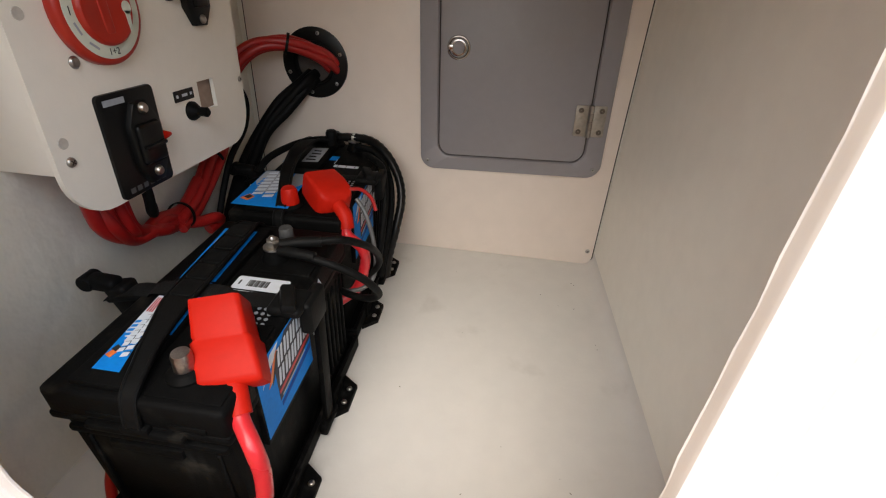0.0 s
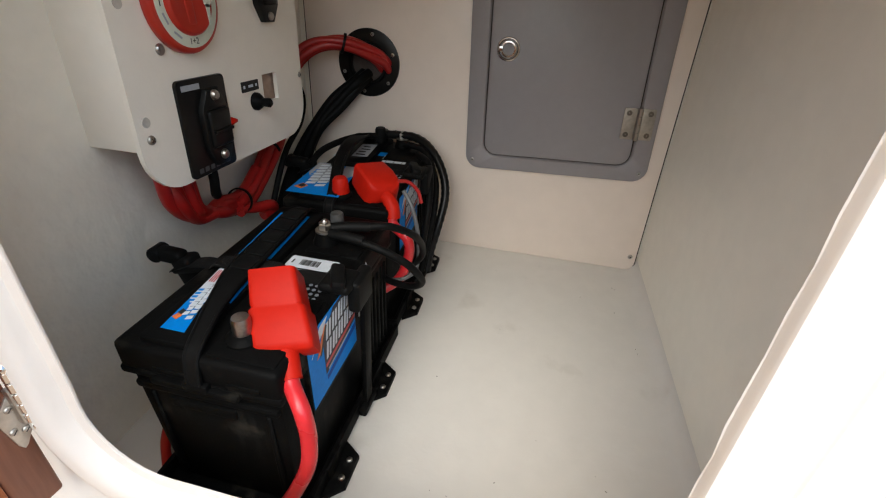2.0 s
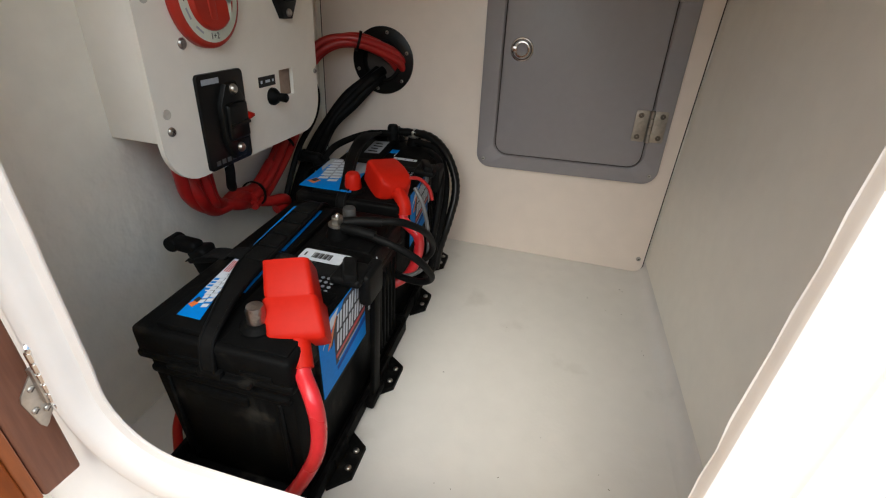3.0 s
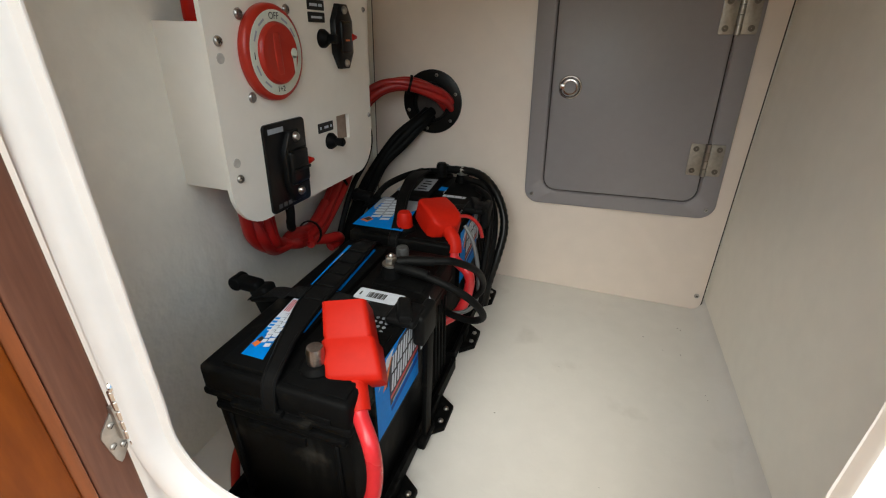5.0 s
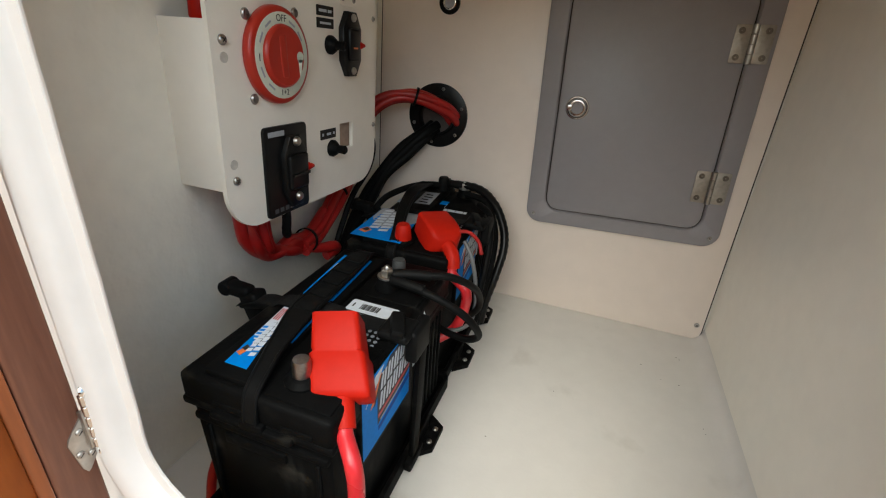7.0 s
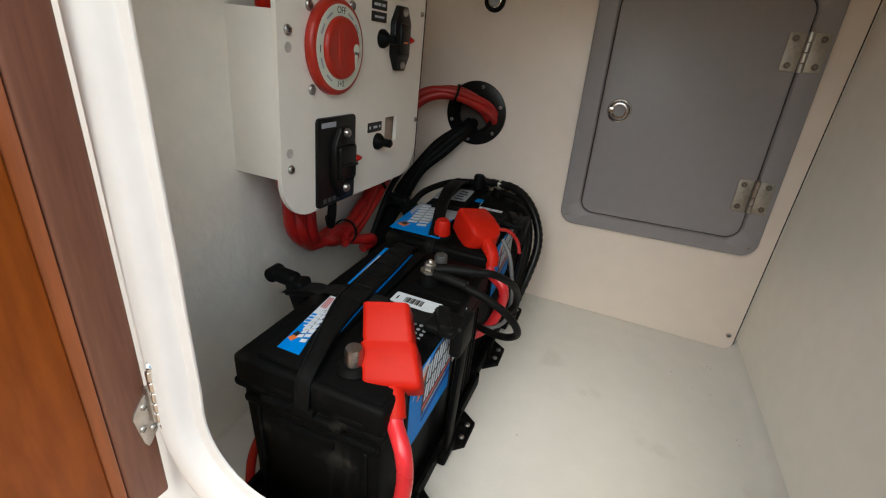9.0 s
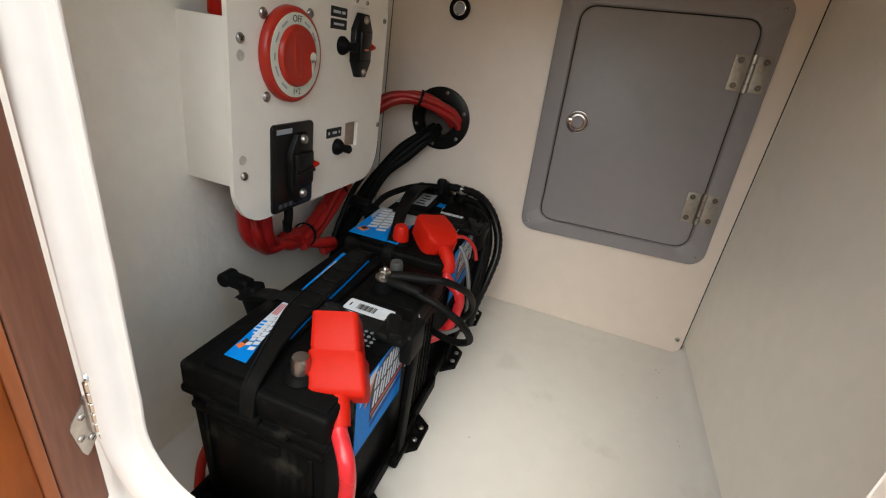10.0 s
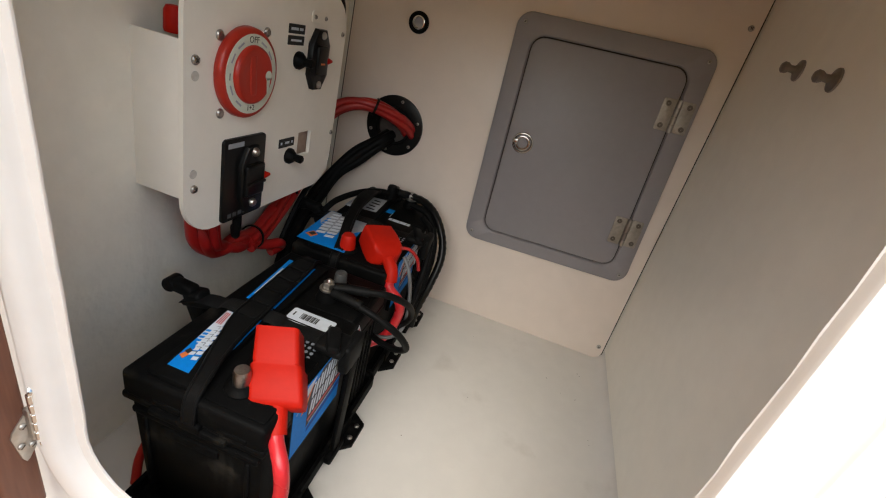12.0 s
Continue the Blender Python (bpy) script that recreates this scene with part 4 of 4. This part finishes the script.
def topped(p, rx, ry, rz):
    """The pose of a cover whose upper face has its middle at p."""
    return pose(*p, rx, ry, rz) @ pose(0, 0, -0.0455)


COVER = topped((-0.222, 0.343, 0.264), 35, -8, 16)
terminal_cover(COVER, "bright red vinyl cover on the battery terminal", 2)
REAR_COVER = topped((-0.237, 0.674, 0.292), 14, 4, 48)
terminal_cover(REAR_COVER, "bright red vinyl cover tilted on the rear battery terminal", 1)
solo("battery_post_cover", lathe([(0.0135, 0), (0.014, 0.002), (0.012, 0.024), (0.009, 0.0285), (0.004, 0.029)], 20), CAPRED, "small red plastic cap on a battery post", "terminal cover", B2 @ pose(0.0, -0.131, 0.236))


def loose(points, seed, by=0.004):
    """The same line with its inner points a little off, as cables in a bundle lie."""
    rg = random.Random(seed)
    return [p if i in (0, len(points) - 1) else tuple(c + rg.uniform(-by, by) for c in p) for i, p in enumerate(points)]


def cable(points, r, mat, label, name="cable", group="", **kw):
    return solo(name, tube(points, r, kw.pop("n", 12), 8, **kw), mat, label, "cable", None, group)


cable([tuple(COVER @ Vector((0.012, -0.060, 0.0272))), tuple(COVER @ Vector((0.0145, -0.076, 0.0262))), (-0.168, 0.284, 0.193), (-0.164, 0.283, 0.158), (-0.170, 0.283, 0.115), (-0.192, 0.283, 0.062), (-0.216, 0.283, 0.018)], 0.0082, PINKRED, "glossy red battery cable hanging down the case")
cable([tuple(REAR_COVER @ Vector((0.003, -0.060, 0.008))), tuple(REAR_COVER @ Vector((0.001, -0.071, -0.010))), (-0.172, 0.624, 0.205), (-0.172, 0.632, 0.17), (-0.185, 0.625, 0.13), (-0.215, 0.603, 0.11)], 0.0082, PINKRED, "red battery cable between the batteries")
cable([(-0.212, 0.672, 0.276), (-0.192, 0.684, 0.275), (-0.176, 0.690, 0.260), (-0.168, 0.688, 0.240)], 0.003, WIRERED, "thin red cover strap")
neg = thing("cable_lug", "pair of black sleeved lugs bolted to the negative stud", "cable lug")
part("sleeve", tube([(-0.243, 0.516, 0.262), (-0.225, 0.522, 0.264), (-0.196, 0.532, 0.264)], 0.0072, 12, 6), RUBBER, neg)
part("sleeve", tube([(-0.243, 0.510, 0.257), (-0.222, 0.508, 0.257), (-0.196, 0.508, 0.254)], 0.0070, 12, 6), RUBBER, neg)
cable([(-0.200, 0.531, 0.264), (-0.172, 0.545, 0.262), (-0.150, 0.582, 0.235), (-0.148, 0.625, 0.195), (-0.155, 0.640, 0.165), (-0.18, 0.635, 0.14)], 0.0053, RUBBER, "black negative cable looping between the batteries")
cable([(-0.200, 0.507, 0.253), (-0.170, 0.508, 0.245), (-0.138, 0.520, 0.222), (-0.126, 0.545, 0.185), (-0.145, 0.562, 0.162), (-0.18, 0.575, 0.155), (-0.215, 0.600, 0.15)], 0.0053, RUBBER, "black negative cable looping between the batteries")
cable([(-0.198, 0.685, 0.258), (-0.180, 0.675, 0.235), (-0.166, 0.665, 0.19), (-0.160, 0.64, 0.15), (-0.175, 0.62, 0.135), (-0.21, 0.612, 0.13)], 0.0034, GREYWIRE, "grey sensor cable beside the rear battery")

# corrugated hoses at the rear battery
cable([(-0.315, 0.918, 0.282), (-0.245, 0.910, 0.284), (-0.203, 0.890, 0.266), (-0.174, 0.870, 0.229), (-0.163, 0.850, 0.190), (-0.167, 0.825, 0.144), (-0.177, 0.805, 0.090), (-0.180, 0.79, 0.05)], 0.0085, GLOSSBLACK, "black corrugated hose arching over the rear battery", "hose", ridged=0.06)
cable([(-0.265, 0.900, 0.272), (-0.219, 0.885, 0.266), (-0.190, 0.860, 0.232), (-0.179, 0.835, 0.193), (-0.178, 0.810, 0.148), (-0.182, 0.785, 0.101), (-0.186, 0.77, 0.06)], 0.0065, RUBBER, "black cable beside the corrugated hose")
cable([(-0.222, 0.850, 0.270), (-0.192, 0.820, 0.262), (-0.178, 0.785, 0.225), (-0.176, 0.755, 0.17), (-0.180, 0.735, 0.11)], 0.006, RUBBER, "black cable beside the corrugated hose")
cable([(-0.390, 0.740, 0.262), (-0.380, 0.775, 0.280), (-0.360, 0.840, 0.286), (-0.335, 0.885, 0.284), (-0.308, 0.905, 0.279)], 0.006, RUBBER, "black cable across the rear battery")
solo("post_cover", lathe([(0.011, 0), (0.012, 0.004), (0.011, 0.026), (0.009, 0.030), (0.004, 0.031)], 16), RUBBER, "black rubber cover on the rear post", "post cover", pose(-0.316, 0.905, 0.268, 2.7))

cable([(-0.462, 0.790, 0.440), (-0.455, 0.812, 0.405), (-0.444, 0.832, 0.362), (-0.441, 0.812, 0.318), (-0.444, 0.757, 0.277), (-0.447, 0.722, 0.228), (-0.448, 0.690, 0.175)], 0.0052, RUBBER, "black lead falling behind the switch box")

# red and black bundles from the cable plate
for k in range(4):
    dy, dz = 0.013 * (k % 2), 0.013 * (k // 2)
    cable(loose([(-0.330 + dz, 0.962, 0.400 + dy), (-0.345 + dz, 0.930, 0.425 + dy), (-0.385, 0.905 - dz, 0.444 + dy), (-0.435, 0.885 - dz, 0.438 + dy), (-0.468, 0.86 - dz, 0.405 + dy), (-0.478 + dz, 0.82, 0.35 + dy), (-0.472 + dz, 0.75, 0.285 + dy), (-0.462 + dz, 0.66, 0.232 + dy), (-0.455 + dz, 0.60, 0.218 + dy)], k), 0.0078, WIRERED, "red battery cable in a bundle from the cable plate", group="red cable bundle")
for k in range(4):
    dx, dz = 0.012 * (k % 2), 0.011 * (k // 2)
    cable(loose([(-0.372 + dx, 0.962, 0.392 - dz), (-0.385 + dx, 0.935, 0.375 - dz), (-0.420 + dx, 0.915, 0.340 - dz), (-0.452 + dx, 0.89, 0.295 - dz), (-0.468 + dx, 0.85, 0.245 - dz), (-0.470 + dx, 0.79, 0.20 - dz), (-0.455 + dx, 0.72, 0.15 - dz), (-0.43 + dx, 0.66, 0.10 - dz)], 10 + k, 0.0035), 0.0097, RUBBER, "black battery cable in a bundle from the cable plate", group="black cable bundle")
for k in range(5):
    o = 0.011 * k
    cable(loose([(-0.440 + 0.006 * (k % 2), 0.450 + o, 0.373), (-0.438, 0.455 + o, 0.33 - 0.003 * k), (-0.440 + 0.01 * (k % 2), 0.468 + o, 0.285 - 0.005 * k), (-0.445, 0.500 + o, 0.252 - 0.006 * (k % 3)), (-0.450 + 0.008 * (k % 2), 0.555 + o * 0.5, 0.232 + 0.008 * (k % 3)), (-0.455, 0.62, 0.218 + 0.010 * (k % 3)), (-0.458, 0.68, 0.245 + 0.010 * (k % 3))], 20 + k), 0.0082, WIRERED, "red cable looping below the switch box", group="red cable loop")
cable([(-0.45, 0.60, 0.225), (-0.437, 0.64, 0.212), (-0.43, 0.665, 0.208), (-0.435, 0.68, 0.195), (-0.44, 0.655, 0.19)], 0.009, WIRERED, "red cable end hanging from the loop")
cable([(-0.376, 0.385, 0.120), (-0.384, 0.352, 0.080), (-0.390, 0.326, 0.040), (-0.384, 0.310, 0.006)], 0.0058, WIRERED, "red cable beside the front battery")
for place, way, r in (((-0.386, 0.899, 0.450), (-0.86, -0.42, 0.25), 0.0185), ((-0.450, 0.615, 0.232), (-0.1, 0.9, -0.15), 0.021), ((-0.466, 0.74, 0.284), (-0.1, -0.85, -0.5), 0.020)):
    solo("cable_tie", plate(circle(r, 24), -0.0025, 0.0025, 0.0006, circle(r - 0.0022, 24)), RUBBER, "black cable tie round the red bundle", "cable tie", Matrix.Translation(place) @ Vector(way).to_track_quat("Z", "Y").to_matrix().to_4x4(), "cable ties")

# ---- pegs on the right side ----
for y, z in ((0.752, 0.687), (0.650, 0.678)):
    pg = thing("coat_peg", "small metal peg on a round flange", "peg", face_frame((SIDE(y), y, z), (0, -1, 0), (0, 0, 1)), "metal pegs")
    part("flange", lathe([(0.0140, 0), (0.0136, 0.002), (0.008, 0.004), (0.005, 0.007)], 20), PEG, pg)
    part("stem", lathe([(0.005, 0.006), (0.0045, 0.012), (0.0070, 0.016), (0.0074, 0.020), (0.005, 0.0225), (0.002, 0.023)], 16), PEG, pg)

# ---- open wooden door ----
DM = pose(-0.047, 0.01, 0.53) @ Matrix.Scale(0.927, 4) @ pose(0.047, -0.01, -0.53) @ pose(-0.396, 0.2225, 0, 1.8, 0, -4)
door = thing("door_1", "open varnished wooden locker door with a paler stile", "door", DM, kind="structure")
part("stile", box(-0.024, 0.0, -0.036, 0.0, 0.088, 0.92, 0.004, 3), STILE, door, "brown varnished edge stile")
part("panel", box(-0.022, -0.006, -0.38, -0.0455, 0.092, 0.915, 0.003), WOOD, door, "orange-brown varnished panel")
# added strip, its darker teak paints the shade where the stile rounds off
shade_strip = box(-0.020, -0.001, -0.046, -0.0365, 0.089, 0.918, 0.0015)
for v in shade_strip.verts:
    v.co.x -= 0.006 * max(0, min(1, (-0.0375 - v.co.y) / 0.008)) if v.co.x > -0.01 else 0
part("shade_strip", shade_strip, SHADED_STRIP, door, "added red-brown strip with the rounded stile's shade painted in")
hg = part("door_hinge", plate([(0.003, 0.018), (-0.007, 0.005), (-0.018, -0.008), (-0.020, -0.014), (-0.015, -0.046), (-0.012, -0.052), (-0.009, -0.050), (0.003, -0.032)], 0, 0.002, 0.0004), LEAF, door, "dull stainless hinge leaf with a pointed end", face_frame((0.0, 0.002, 0.213), (0, 1, 0), (0, 0, 1)))
for p in ((-0.009, -0.006), (-0.0135, -0.029), (-0.005, -0.034)):
    scr = part("screw", moved(screw_head(0.0034), pose(*p, 0.002)), LEAF, hg)
    part("slot", moved(box(-0.0022, 0.0022, -0.0005, 0.0005, 0.0040, 0.0046), pose(*p, 0, 0, 0, 40)), SEAM, scr, smooth=0)
part("lug", box(-0.006, 0.001, -0.026, 0.014, 0.0, 0.0075, 0.001), LEAF, hg)
part("pin", moved(lathe([(0.0018, 0), (0.0018, 0.066)], 10), pose(-0.001, -0.030, 0.0080, -90)), STEEL, hg)
for k in range(5):
    part("knuckle", moved(lathe([(0.0026, 0), (0.0036, 0.0008), (0.0036, 0.0104), (0.0026, 0.0112)], 12), pose(-0.001, -0.026 + 0.012 * k, 0.0080, -90)), CHROME, hg)
for k in (-0.031, 0.036):
    part("cap", moved(lathe([(0.0062, 0), (0.0064, 0.002), (0.0045, 0.005), (0.0018, 0.0060)], 16), pose(0.000, k, 0.0065, 0, 50)), CHROME, hg)

# ---- grit on the floor ----
rng = random.Random(4)
bm = bmesh.new()
spots = [(0.194, 0.881), (0.199, 0.876), (0.222, 0.69), (0.220, 0.701)] + [(rng.uniform(-0.12, 0.22), rng.uniform(0.3, 0.92)) for _ in range(12)]
for x, y in spots:
    r = rng.uniform(0.0005, 0.0012)
    c = Matrix(FLOOR(x, y, 0.0006)) @ pose(0, 0, 0, 0, 0, rng.uniform(0, 180))
    ring_v = [bm.verts.new(c @ Vector((r * rng.uniform(1, 2.2) * math.cos(a), r * 0.6 * math.sin(a), 0))) for a in [2 * math.pi * i / 7 for i in range(7)]]
    tip = bm.verts.new(c @ Vector((0, 0, r * 0.4)))
    for i in range(7):
        bm.faces.new((ring_v[i], ring_v[(i + 1) % 7], tip))
solo("floor_grit", bm, DIRT, "scattered dark specks of grit on the floor", "grit", kind="stuff")
